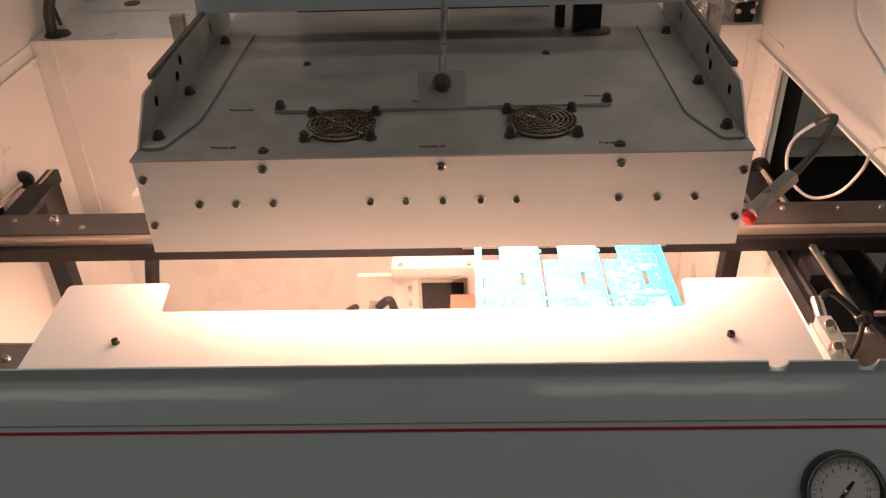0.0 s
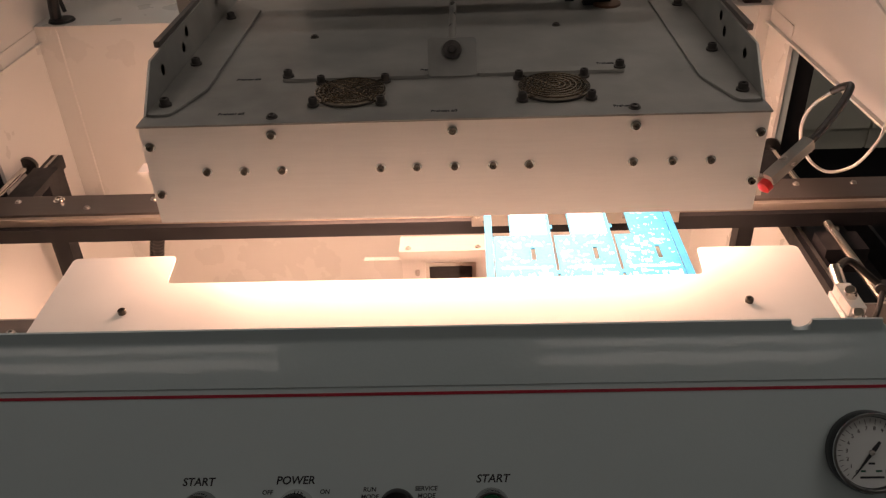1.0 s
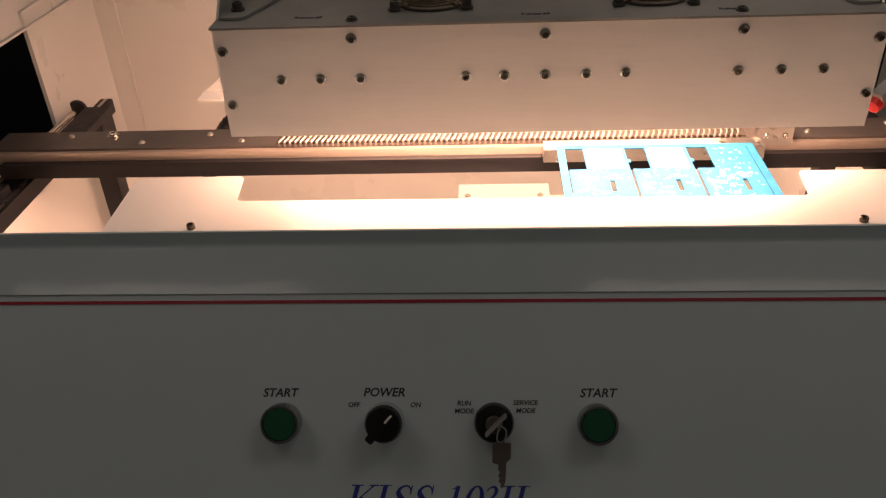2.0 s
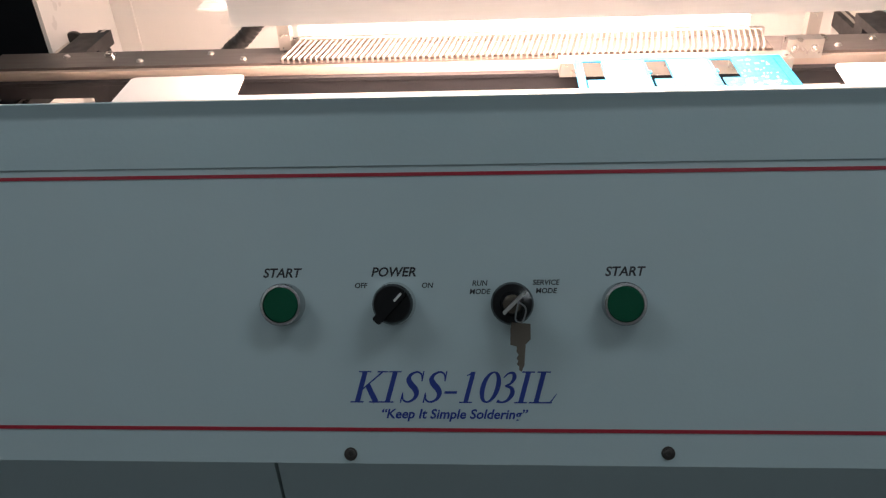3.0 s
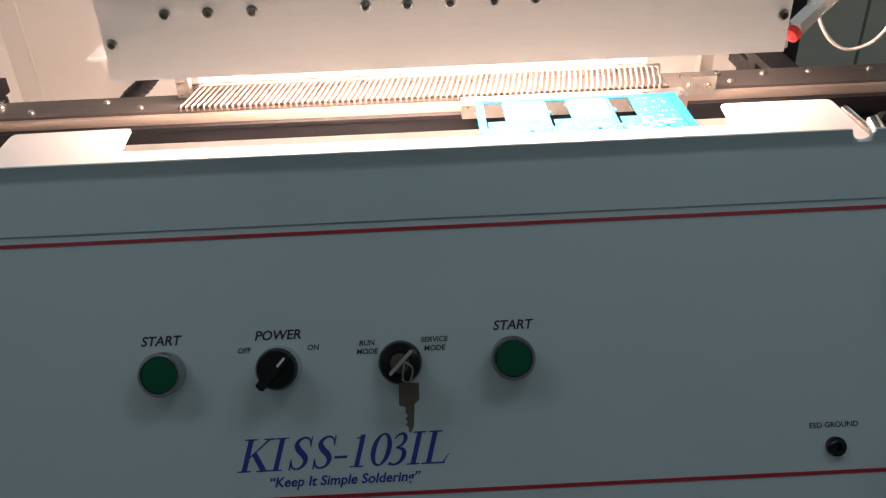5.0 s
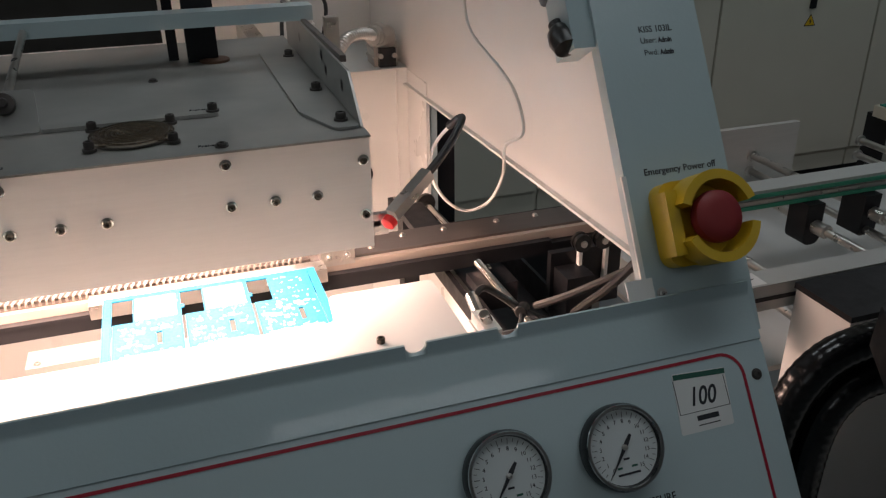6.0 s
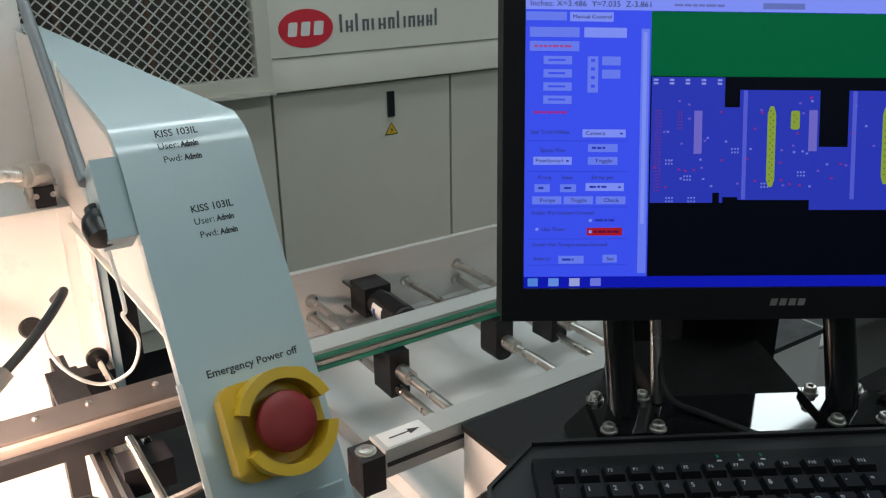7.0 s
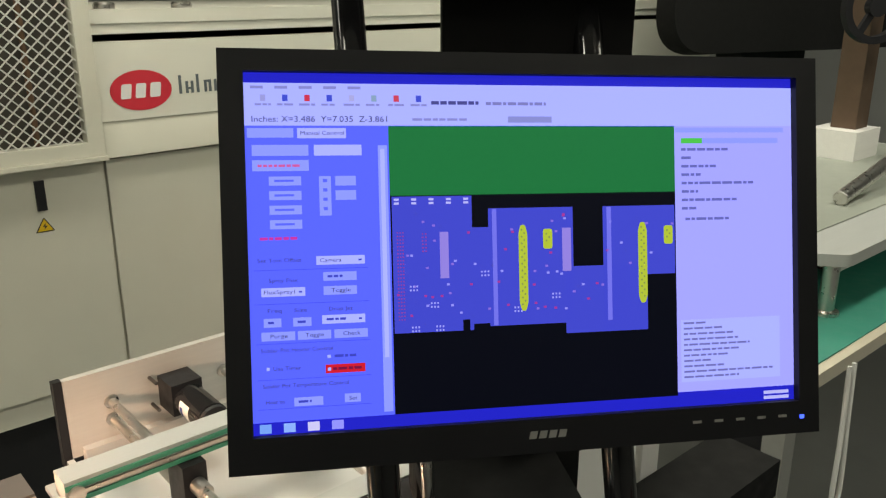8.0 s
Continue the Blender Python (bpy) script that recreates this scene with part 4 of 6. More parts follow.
# stop cylinder beside the cover plate
sc = thing("stop_cylinder", (0.485, 0.70, 1.11), "small white stop cylinder with fittings and black cables", "actuator")
part("body", box(B(), 0.474, 0.494, 0.672, 0.745, 1.108, 1.150), WHITE, sc, bevel=0.003)
part("cap", box(B(), 0.476, 0.492, 0.700, 0.742, 1.150, 1.162), WHITE, sc, bevel=0.002)
for y in (0.692, 0.718):
    part("fitting", rod(B(), (0.484, y, 1.149 if y < 0.7 else 1.162), (0.478, y - 0.004, 1.166 if y < 0.7 else 1.174), 0.0055), BRIGHT, sc)
part("collar", rod(B(), (0.485, 0.738, 1.154), (0.486, 0.770, 1.164), 0.0065), BRIGHT, sc)
part("cable", tube(B(), [(0.487, 0.765, 1.165), (0.510, 0.785, 1.160), (0.545, 0.770, 1.135), (0.575, 0.745, 1.125)], 0.004, 8), CABLEK, sc)
part("cable", tube(B(), [(0.545, 0.770, 1.135), (0.525, 0.735, 1.125), (0.4945, 0.700, 1.118)], 0.003, 8), CABLEK, sc)
part("cable", tube(B(), [(0.545, 0.770, 1.135), (0.560, 0.735, 1.125), (0.552, 0.700, 1.113)], 0.003, 8), CABLEK, sc)
part("tie", rod(B(), (0.540, 0.764, 1.136), (0.550, 0.776, 1.134), 0.007), CABLEK, sc)
for pts in ([(0.625, 0.66, 1.25), (0.61, 0.70, 1.19), (0.60, 0.75, 1.135), (0.612, 0.78, 1.11)], [(0.635, 0.68, 1.22), (0.60, 0.76, 1.15), (0.575, 0.80, 1.118)]):
    solo("cable", tube(B(), pts, 0.0045, 8), CABLEK, "thick black cable by the hood post", "cable", "post cables")

# ---- circuit boards in their frame ----
PZ = 1.1065
pcb = thing("circuit_board_panel", (0.24, 0.9, PZ - 0.002), "blue circuit board panel with three boards", "circuit board")


def strip(name, rects, z0, z1, m, parent, label=""):
    bm = B()
    for x0, x1, y0, y1 in rects:
        box(bm, x0, x1, y0, y1, z0, z1)
    return part(name, bm, m, parent, label)


X0, X1, YB, YF = 0.1165, 0.3645, 1.0035, 0.800
part("frame_rail", box(B(), X0, X1, YB - 0.009, YB, PZ - 0.0016, PZ), PCBBLUE, pcb)
part("frame_rail", box(B(), X0, X1, YF, YF + 0.012, PZ - 0.0016, PZ), PCBBLUE, pcb)
part("frame_rail", box(B(), X0, X0 + 0.0095, YF + 0.012, YB - 0.009, PZ - 0.0016, PZ), PCBBLUE, pcb)
part("frame_rail", box(B(), X1 - 0.0095, X1, YF + 0.012, YB - 0.009, PZ - 0.0016, PZ), PCBBLUE, pcb)
rng = random.Random(4)
for i in range(3):
    bx = 0.1275 + i * 0.0775
    w = 0.074 if i < 2 else 0.0715
    SL = bx + 0.0485
    # the board in rectangles round its slot
    rects = [(bx, SL - 0.0028, YF + 0.0125, 0.937), (SL + 0.0028, bx + w, YF + 0.0125, 0.937), (SL - 0.0028, SL + 0.0028, YF + 0.0125, 0.881), (SL - 0.0028, SL + 0.0028, 0.908, 0.937), (bx + 0.0215, bx + w, 0.937, 0.9945)]
    brd = strip("board", rects, PZ - 0.0016, PZ, PCBBLUE, pcb, "blue circuit board with tinned pads")
    pr = []
    def pad(x0, x1, y0, y1):
        pr.append((x0, x1, y0, y1))
    for _ in range(150):
        px, py = rng.uniform(bx + 0.003, bx + w - 0.006), rng.uniform(YF + 0.016, 0.990)
        dx, dy = rng.choice([(0.0012, 0.0012), (0.002, 0.001), (0.001, 0.002), (0.0035, 0.0012), (0.0014, 0.004), (0.003, 0.003)])
        if (px < bx + 0.0235 and py > 0.930) or (abs(px - SL) < 0.008 and 0.874 < py < 0.912):
            continue
        pad(px, px + dx, py, py + dy)
    for _ in range(34 if i == 2 else 16):
        px, py = rng.uniform(bx + 0.004, bx + w - 0.014), rng.uniform(YF + 0.016, 0.925)
        dx, dy = rng.uniform(0.003, 0.009), rng.uniform(0.003, 0.008)
        if px < SL + 0.006 and px + dx > SL - 0.006 and py < 0.912 and py + dy > 0.876:
            continue
        pad(px, px + dx, py, py + dy)
    if i < 2:
        pad(bx + 0.024, bx + w - 0.005, 0.940, 0.992)
    for k in range(22):
        pad(bx + 0.010 + k * 0.0026, bx + 0.0115 + k * 0.0026, 0.862, 0.866)
    for k in range(9):
        for j in range(9):
            pad(bx + 0.052 + k * 0.0019, bx + 0.0531 + k * 0.0019, 0.836 + j * 0.0019, 0.8371 + j * 0.0019)
    bm = B()
    for n, (x0, x1, y0, y1) in enumerate(pr):
        box(bm, x0, x1, y0, y1, PZ - 0.0002, PZ + 0.00008 + 0.00001 * (n % 5))
    part("pad_field", bm, PADS, brd)["kind"] = "stuff"
    # break-off tabs to the frame
    part("tab", box(B(), bx + w, bx + w + 0.0035, 0.955, 0.963, PZ - 0.0016, PZ - 0.0001), PCBBLUE, brd)
    part("tab", box(B(), bx + w, bx + w + 0.0035, 0.850, 0.858, PZ - 0.0016, PZ - 0.0001), PCBBLUE, brd)
# edge clips holding the board's front, hidden under the plate
solo("board_support", box(B(), 0.10, 0.38, 0.786, 0.812, 1.092, PZ - 0.0018), STEEL, "bright steel ledge under the board edge", "ledge", bevel=0.001)
part("back_ledge", box(B(), -0.64, 0.70, 1.012, 1.0225, 1.0815, PZ - 0.0205), BLACK, rail)
part("board_ledge", box(B(), 0.10, 0.38, 0.996, 1.0225, 1.0865, PZ - 0.0018), STEEL, rail)

# ---- sensor with its cables ----
WIRE = [(0.590, 0.93, 1.262), (0.580, 0.86, 1.300), (0.580, 0.880, 1.335), (0.584, 0.935, 1.352), (0.592, 1.05, 1.373), (0.595, 1.085, 1.41), (0.597, 1.12, 1.50)]
sn = thing("sensor", (0.417, 0.833, 1.236), "silver sensor tube with red tip", "sensor")
SA, SB = Vector((0.4240, 0.836, 1.236)), Vector((0.4725, 0.864, 1.266))
SM = axis_frame(SA, SB)
part("barrel", box(B(), -0.0064, 0.0064, -0.0064, 0.0064, 0, (SB - SA).length, SM), STEEL, sn, bevel=0.002)
part("red_tip", lathe(B(), [(0.003, -0.009), (0.0075, -0.006), (0.008, 0.001), (0.004, 0.004)], axis_frame(SA + Vector((-0.004, -0.008, -0.002)), SB), 18), REDTIP, sn, "bright red lens")
part("mounting_foot", box(B(), 0.404, 0.420, 0.838, 0.846, 1.215, 1.238), STEEL, sn)
part("cable_boot", tube(B(), [SB - (SB - SA).normalized() * 0.002, (0.495, 0.885, 1.275), (0.522, 0.915, 1.288), (0.5395, 0.94, 1.2975), (0.540, 0.955, 1.293), (0.533, 0.968, 1.281)], 0.0046, 10), CABLEK, sn)
part("white_lead", tube(B(), [(0.534, 0.967, 1.282), (0.524, 0.99, 1.255), (0.521, 1.004, 1.225), (0.530, 1.010, 1.190), (0.552, 1.014, 1.160), (0.578, 1.016, 1.147), (0.605, 1.010, 1.160), (0.612, 0.985, 1.205)] + WIRE, 0.0021, 8, 8), CABLEW, sn, "thin white cable loop")
part("sensor_arm", box(B(), 0.390, 0.412, 0.838, 0.846, 1.225, 1.231), STEEL, sn)

# ---- solder pot below the boards ----
sp = thing("solder_pot", (0.05, 1.2, 0.45), "pale solder pot carriage with dark window", "solder pot")
part("housing", box(B(), -0.018, 0.122, 1.186, 1.222, 0.45, 0.9145), ALU_WHITE, sp, bevel=0.002)
part("lid", box(B(), -0.021, 0.125, 1.178, 1.226, 0.915, 0.930), ALU_WHITE, sp, bevel=0.002)
part("dark_window", box(B(), 0.028, 0.100, 1.1835, 1.1858, 0.78, 0.895), BLACKGLOSS, sp)
part("window_frame", box(B(), 0.022, 0.1065, 1.1845, 1.1859, 0.77, 0.902), STEEL, sp)
part("side_block", box(B(), -0.083, -0.019, 1.196, 1.206, 0.45, 0.902), WHITE, sp, bevel=0.004)
part("side_block", box(B(), 0.126, 0.20, 1.196, 1.25, 0.45, 0.895), WHITE, sp, bevel=0.004)
part("nozzle_block", box(B(), 0.078, 0.130, 1.09, 1.150, 0.80, 0.895), mat("copper_block", (0.45, 0.27, 0.20), 0.4, 0.4), sp, bevel=0.003)
part("nozzle_arm", box(B(), 0.085, 0.12, 1.150, 1.1857, 0.80, 0.84), STEEL, sp)
part("air_fitting", rod(B(), (-0.060, 1.13, 0.845), (-0.042, 1.13, 0.885), 0.011), STEEL, sp)
part("fitting_arm", box(B(), -0.065, -0.045, 1.13, 1.196, 0.83, 0.85), STEEL, sp)
part("air_hose", tube(B(), [(-0.042, 1.13, 0.885), (-0.022, 1.13, 0.900), (-0.016, 1.13, 0.86), (-0.04, 1.13, 0.82), (-0.075, 1.12, 0.83), (-0.10, 1.14, 0.86), (-0.09, 1.19, 0.84)], 0.007, 8), CABLEK, sp)
for z in (0.885, 0.855):
    part("knurled_screw", rod(B(), (0.008, 1.176, z), (0.008, 1.186, z), 0.004), STEEL, sp)
part("dial_screw", rod(B(), (0.002, 1.17, 0.82), (0.002, 1.186, 0.82), 0.013), STEEL, sp)
for x in (-0.006, 0.110):
    part("lid_screw", cap_screw(B(), at(x, 1.188, 0.930), 0.004, 0.003), STEEL, sp)

solo("hose", tube(B(), [(-0.47, 1.24, 0.80), (-0.44, 1.22, 0.93), (-0.39, 1.20, 1.040), (-0.350, 1.20, 1.078), (-0.305, 1.20, 1.125), (-0.25, 1.21, 1.19), (-0.20, 1.25, 1.24), (-0.19, 1.30, 1.30)], 0.0125, 12, 8, ribs=0.0009, pitch=0.008), RUBBER, "black hose rising behind the conveyor rail", "hose")

# ---- on the shelf at the rear ----
cd = thing("conduit", (0.47, 1.40, 1.08), "silver flexible metal conduits with elbow connector", "conduit")
part("large_conduit", tube(B(), [(0.310, 1.36, 1.421), (0.350, 1.36, 1.416), (0.391, 1.36, 1.402), (0.429, 1.36, 1.364), (0.453, 1.36, 1.305), (0.463, 1.36, 1.248), (0.464, 1.36, 1.205)], 0.0125, 12, 8, ribs=0.0015, pitch=0.007), CONDUIT, cd, "ribbed steel conduit")
part("end_fitting", rod(B(), (0.275, 1.36, 1.418), (0.318, 1.36, 1.421), 0.018), BLACK, cd)
part("small_conduit", tube(B(), [(0.468, 1.362, 1.20), (0.474, 1.37, 1.245), (0.488, 1.39, 1.275), (0.515, 1.42, 1.300), (0.548, 1.45, 1.302), (0.575, 1.475, 1.292)], 0.0105, 12, 8, ribs=0.0014, pitch=0.006), CONDUIT, cd)
part("elbow", tube(B(), [(0.572, 1.472, 1.292), (0.598, 1.494, 1.290), (0.608, 1.515, 1.282), (0.610, 1.53, 1.26)], 0.017, 12), ZINC, cd)
part("junction_box", box(B(), 0.585, 0.628, 1.515, 1.565, 1.2285, 1.272), ZINC, cd, bevel=0.004)
for z in (1.240, 1.256):
    part("clamp_band", box(B(), 0.583, 0.630, 1.513, 1.567, z, z + 0.004), ZINC, cd, bevel=0.001)
part("elbow_collar", rod(B(), (0.580, 1.479, 1.2915), (0.592, 1.489, 1.2905), 0.021, 8), ZINC, cd)
for x in (0.594, 0.619):
    part("clamp_screw", rod(B(), (x, 1.512, 1.249), (x, 1.500, 1.249), 0.0045), STEEL, cd)
part("junction_lug", box(B(), 0.592, 0.622, 1.503, 1.515, 1.2290, 1.262), BLACK, cd, bevel=0.003)
part("sleeve", rod(B(), (0.466, 1.36, 1.08), (0.466, 1.36, 1.212), 0.014), ALU_WHITE, cd)
part("sleeve_bracket", box(B(), 0.448, 0.484, 1.375, 1.494, 1.08, 1.11), ALU_WHITE, cd)
for pts in ([(0.43, 1.56, 1.24), (0.44, 1.58, 1.33), (0.48, 1.60, 1.36), (0.52, 1.60, 1.33), (0.50, 1.58, 1.245)], [(0.44, 1.53, 1.245), (0.47, 1.54, 1.30), (0.50, 1.54, 1.27), (0.525, 1.53, 1.236)]):
    solo("cable", tube(B(), pts, 0.0035, 8), CABLEK, "thin black cable looped on the shelf", "cable", "shelf cables")
solo("cable", tube(B(), [(-0.655, 1.525, 1.229), (-0.65, 1.525, 1.27), (-0.637, 1.53, 1.31), (-0.625, 1.54, 1.36), (-0.62, 1.56, 1.45), (-0.62, 1.65, 1.60), (-0.62, 1.73, 1.70)], 0.010, 10), CABLEK, "black cable rising from a grommet", "cable")
solo("cable", tube(B(), [(-0.662, 1.58, 1.229), (-0.672, 1.585, 1.29), (-0.675, 1.60, 1.36)], 0.004, 8), CABLEK, "thin black cable beside the grommet", "cable")
solo("grommet", lathe(B(), [(0.024, 0), (0.022, 0.004), (0.012, 0.005), (0, 0.005)], at(-0.645, 1.525, 1.2282), 20), RUBBER, "black rubber grommet on the shelf", "grommet")
ls = thing("shelf_ledge", (-0.45, 1.68, 1.228), "white folded ledge at the back of the shelf", "ledge")
part("ledge", plate(B(), [(-0.64, 1.655), (-0.40, 1.655), (-0.38, 1.68), (-0.38, 1.734), (-0.64, 1.734)], 1.2285, 1.234), WHITE, ls, bevel=0.001)
part("plug", lathe(B(), [(0.016, 0), (0.016, 0.002), (0, 0.002)], at(-0.56, 1.69, 1.2342), 18), mat("brown_plug", (0.18, 0.10, 0.06), 0.6), ls)
vt = thing("exhaust_vent", (0.36, 1.70, 1.36), "white vent housing with dark louvred openings", "vent")
part("vent_frame", box(B(), 0.17, 0.455, 1.56, 1.7345, 1.365, 1.58), WHITE, vt, bevel=0.003)
for x in (0.190, 0.276, 0.362):
    # flat dark sheet in place of the shaded hollow behind the louvres
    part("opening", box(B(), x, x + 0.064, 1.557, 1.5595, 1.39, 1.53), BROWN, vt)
    for k in range(7):
        part("louvre", box(B(), x, x + 0.064, -0.006, 0.006, -0.001, 0.001, at(0, 1.551, 1.40 + k * 0.02) @ pose(0, 0, 0, 35)), BLACK, vt)
for x, z in ((0.49, 1.43), (0.505, 1.40), (0.52, 1.36)):
    part("vent_screw", cap_screw(B(), FACE_SOUTH(x, 1.7345, z), 0.004, 0.003), STEEL, vt)
solo("wall_hook", tube(B(), [(0.36, 1.30, 1.10), (0.41, 1.36, 1.105), (0.475, 1.43, 1.10), (0.49, 1.47, 1.08), (0.485, 1.492, 1.055)], 0.006, 10), CABLEW, "white hose running to a hole in the wall", "hose")
solo("wall_hole", lathe(B(), [(0.019, 0), (0.019, 0.002), (0.015, 0.003), (0.014, 0.001), (0, 0.001)], FACE_SOUTH(0.548, 1.4948, 1.035), 24), RUBBER, "dark round hole with rubber edge in the rear wall", "hole")

# ---- outfeed conveyor beside the machine ----
oc = thing("outfeed_conveyor", (1.2, 1.0, 0.0), "white outfeed conveyor with green belts and steel rods", "conveyor")
CX1 = 1.75
part("rear_plate", box(B(), 0.885, 1.345, 1.278, 1.290, 0.985, 1.112), mat("satin_grey_plate", (0.50, 0.485, 0.46), 0.36, 0.2, var=0.06, scale=40, stretch=(0.4, 5, 5), bump=0.03), oc, "pale grey rear plate", bevel=0.001)
part("end_cap", box(B(), 0.872, 0.8845, 1.279, 1.292, 0.975, 1.113), BLACK, oc, bevel=0.002)
mr = part("belt_rail", box(B(), 0.800, CX1, 1.003, 1.040, 1.086, 1.116), RAILWHITE, oc, "pale grey belt rail", bevel=0.001)
for z in (1.108, 1.0905):
    part("green_belt", box(B(), 0.800, CX1, 1.0, 1.0025, z - 0.003, z + 0.003), GREENBELT, mr, "green conveyor belt")
part("rail_slot", box(B(), 0.805, CX1, 1.0005, 1.0028, 1.0965, 1.1015), STEEL, mr)
part("end_roller", lathe(B(), [(0.010, 0), (0.010, 0.004), (0.004, 0.005), (0, 0.005)], FACE_SOUTH(0.812, 0.9995, 1.100), 18), STEEL, mr)
fl = part("front_rail", box(B(), 0.800, CX1, 0.765, 0.800, 1.074, 1.109), RAILWHITE, oc, "pale grey front rail with arrow label", bevel=0.0015)
part("front_slot", box(B(), 0.802, CX1, 0.7635, 0.7655, 1.088, 1.093), BLACK, fl)
al = part("arrow_label", box(B(), 0.806, 0.862, 0.768, 0.797, 1.1092, 1.1096), PAPER, fl)
part("arrow", plate(B(), [(0.815, 0.7815), (0.840, 0.7815), (0.840, 0.7775), (0.854, 0.7825), (0.840, 0.7875), (0.840, 0.7835), (0.815, 0.7835)], 1.1098, 1.1101), INK, al)
part("end_block", box(B(), 0.772, 0.80, 0.765, 0.800, 1.060, 1.104), BLACK, oc, bevel=0.003)
part("end_bolt", cap_screw(B(), at(0.786, 0.783, 1.104), 0.009, 0.004), STEEL, oc)
part("trough", box(B(), 0.84, CX1, 0.801, 1.277, 0.950, 0.958), TROUGH, oc, "off-white stained trough floor")
part("trough_wall", box(B(), 0.90, CX1, 1.262, 1.2775, 0.958, 1.0), TROUGH, oc)
part("trough_rib", box(B(), 0.875, 0.885, 0.801, 1.277, 0.9585, 0.985), TROUGH, oc)
for x, zs in ((0.95, (1.059, 1.029)), (1.135, (1.051,)), (1.245, (1.057, 1.027)), (1.50, (1.057, 1.027))):
    for k, z in enumerate(zs):
        part("guide_rod", rod(B(), (x - 0.004 * k, 0.800, z), (x, 1.278, z), 0.0065), STEEL, oc, "steel guide rod")
        part("rod_flange", lathe(B(), [(0.011, 0), (0.011, 0.004), (0.0075, 0.006)], FACE_SOUTH(x, 1.278, z), 16), STEEL, oc)
    rnd = len(zs) == 1
    part("bearing_block", plate(B(), rounded([(x - 0.016, 1.018), (x + 0.016, 1.018), (x + 0.016, 1.0855), (x - 0.016, 1.0855)], 0.0155 if rnd else 0.003, 6, only=(0, 1)), -0.028 if rnd else -0.035, 0.012, FACE_SOUTH(0, 1.0, 0)), BLACK, oc, bevel=0.001)
    part("bushing", rod(B(), (x, 0.958, zs[0]), (x, 0.985, zs[0]), 0.011), STEEL, oc)
mo = part("motor", box(B(), 1.024, 1.074, 1.225, 1.277, 1.026, 1.078), BLACK, oc, "small black gear motor with white label", bevel=0.004)
part("can", rod(B(), (1.050, 1.225, 1.050), (1.050, 1.140, 1.048), 0.025, 24), BLACKGLOSS, mo)
part("motor_label", ring_sector(B(), axis_frame((1.050, 1.205, 1.0496), (1.050, 1.140, 1.048)), 0.0251, 0.0254, 150, 330, 0, 0.030), PAPER, mo, "white motor label with blue band")
part("label_band", ring_sector(B(), axis_frame((1.050, 1.205, 1.0496), (1.050, 1.140, 1.048)), 0.02545, 0.0257, 170, 310, 0.004, 0.012), BLUEINK, mo)
part("end_face", lathe(B(), [(0.0245, 0), (0.022, 0.004), (0.012, 0.005), (0, 0.005)], axis_frame((1.050, 1.1398, 1.048), (1.050, 1.115, 1.0478)), 24), BLACK, mo)
for z in (1.078, 1.032):
    part("motor_stud", rod(B(), (1.012, 1.278, z), (1.012, 1.25, z), 0.003), BOLT, mo)
for x0 in (0.86, 1.66):
    for y0 in (0.80, 1.22):
        part("leg", box(B(), x0, x0 + 0.05, y0, y0 + 0.05, 0.0, 0.9495), ALU_WHITE, oc)
# side drip tray below the near rail
solo("white_stand", box(B(), 0.70, 0.885, 0.69, 0.764, 0.0, 0.96), WHITE, "white sheet metal stand beside the conveyor", "stand", bevel=0.004)

# ---- monitor on a black stand, keyboard on a tray ----
MT = Vector((1.0425, 0.5165, 1.6160))
ML = Vector((0.9935, 0.4510, 1.3345))
MON = frame_of((MT + ML) / 2, (0.388, -0.2285, -0.0135), MT - ML)
mn = thing("monitor", (1.10, 0.60, 1.33), "black widescreen monitor showing soldering software", "monitor")
part("body", box(B(), -0.2235, 0.2235, -0.1445, 0.1445, -0.045, -0.0045, MON), PLASTIC, mn, bevel=0.004)
for a in ((-0.2255, -0.2085, -0.146, 0.146), (0.2085, 0.2255, -0.146, 0.146), (-0.2085, 0.2085, 0.131, 0.146), (-0.2085, 0.2085, -0.146, -0.1207)):
    part("bezel", box(B(), a[0], a[1], a[2], a[3], -0.0045, 0.004, MON), PLASTIC, mn, bevel=0.002)
SCW, SCH = 0.417, 0.2517
COL = {}


def screen_mat(c):
    if c not in COL:
        COL[c] = glow("screen_tint", (c[0] * 0.88, c[1] * 0.92, c[2] * 1.6), SCREEN)
    return COL[c]


SCREEN = 0.265
screen = part("screen", box(B(), -SCW / 2, SCW / 2, -0.1207, 0.131, -0.0044, -0.0032, MON), screen_mat((0.01, 0.02, 0.55)), mn, "lit screen with blue and green layout")


def down(u, v):
    """The height on the screen of a row of the drawing or of the control column."""
    if 0.266 < u < 0.787 and 0.356 < v < 0.9:
        return 0.343 + (v - 0.355) * 0.9
    return v - (v - 0.5) * 0.06 if u < 0.24 and 0.5 < v < 0.96 else v


def rect(u0, u1, v0, v1, c, depth=1):
    """A patch of the screen: u to the right, v down, both 0 to 1."""
    v0, v1 = down(u0 + 0.001, v0), down(u0 + 0.001, v1)
    u0, u1 = [u * 0.867 / (1 - 0.133 * u) for u in (u0, u1)]
    x0, x1 = -SCW / 2 + u0 * SCW, -SCW / 2 + u1 * SCW
    y0, y1 = 0.131 - v1 * SCH, 0.131 - v0 * SCH
    part("screen_area", box(B(), x0, x1, y0, y1, -0.0032, -0.0031 + 0.00012 * depth, MON), screen_mat(c), screen)


marks = random.Random(21)


def line(u0, u1, v0, v1, c, depth):
    """A line of writing too small to read: word-long bars."""
    u = u0
    while u < u1 - 0.003:
        w = min(marks.uniform(0.006, 0.020), u1 - u)
        rect(u, u + w, v0, v1, c, depth)
        u += w + 0.0025


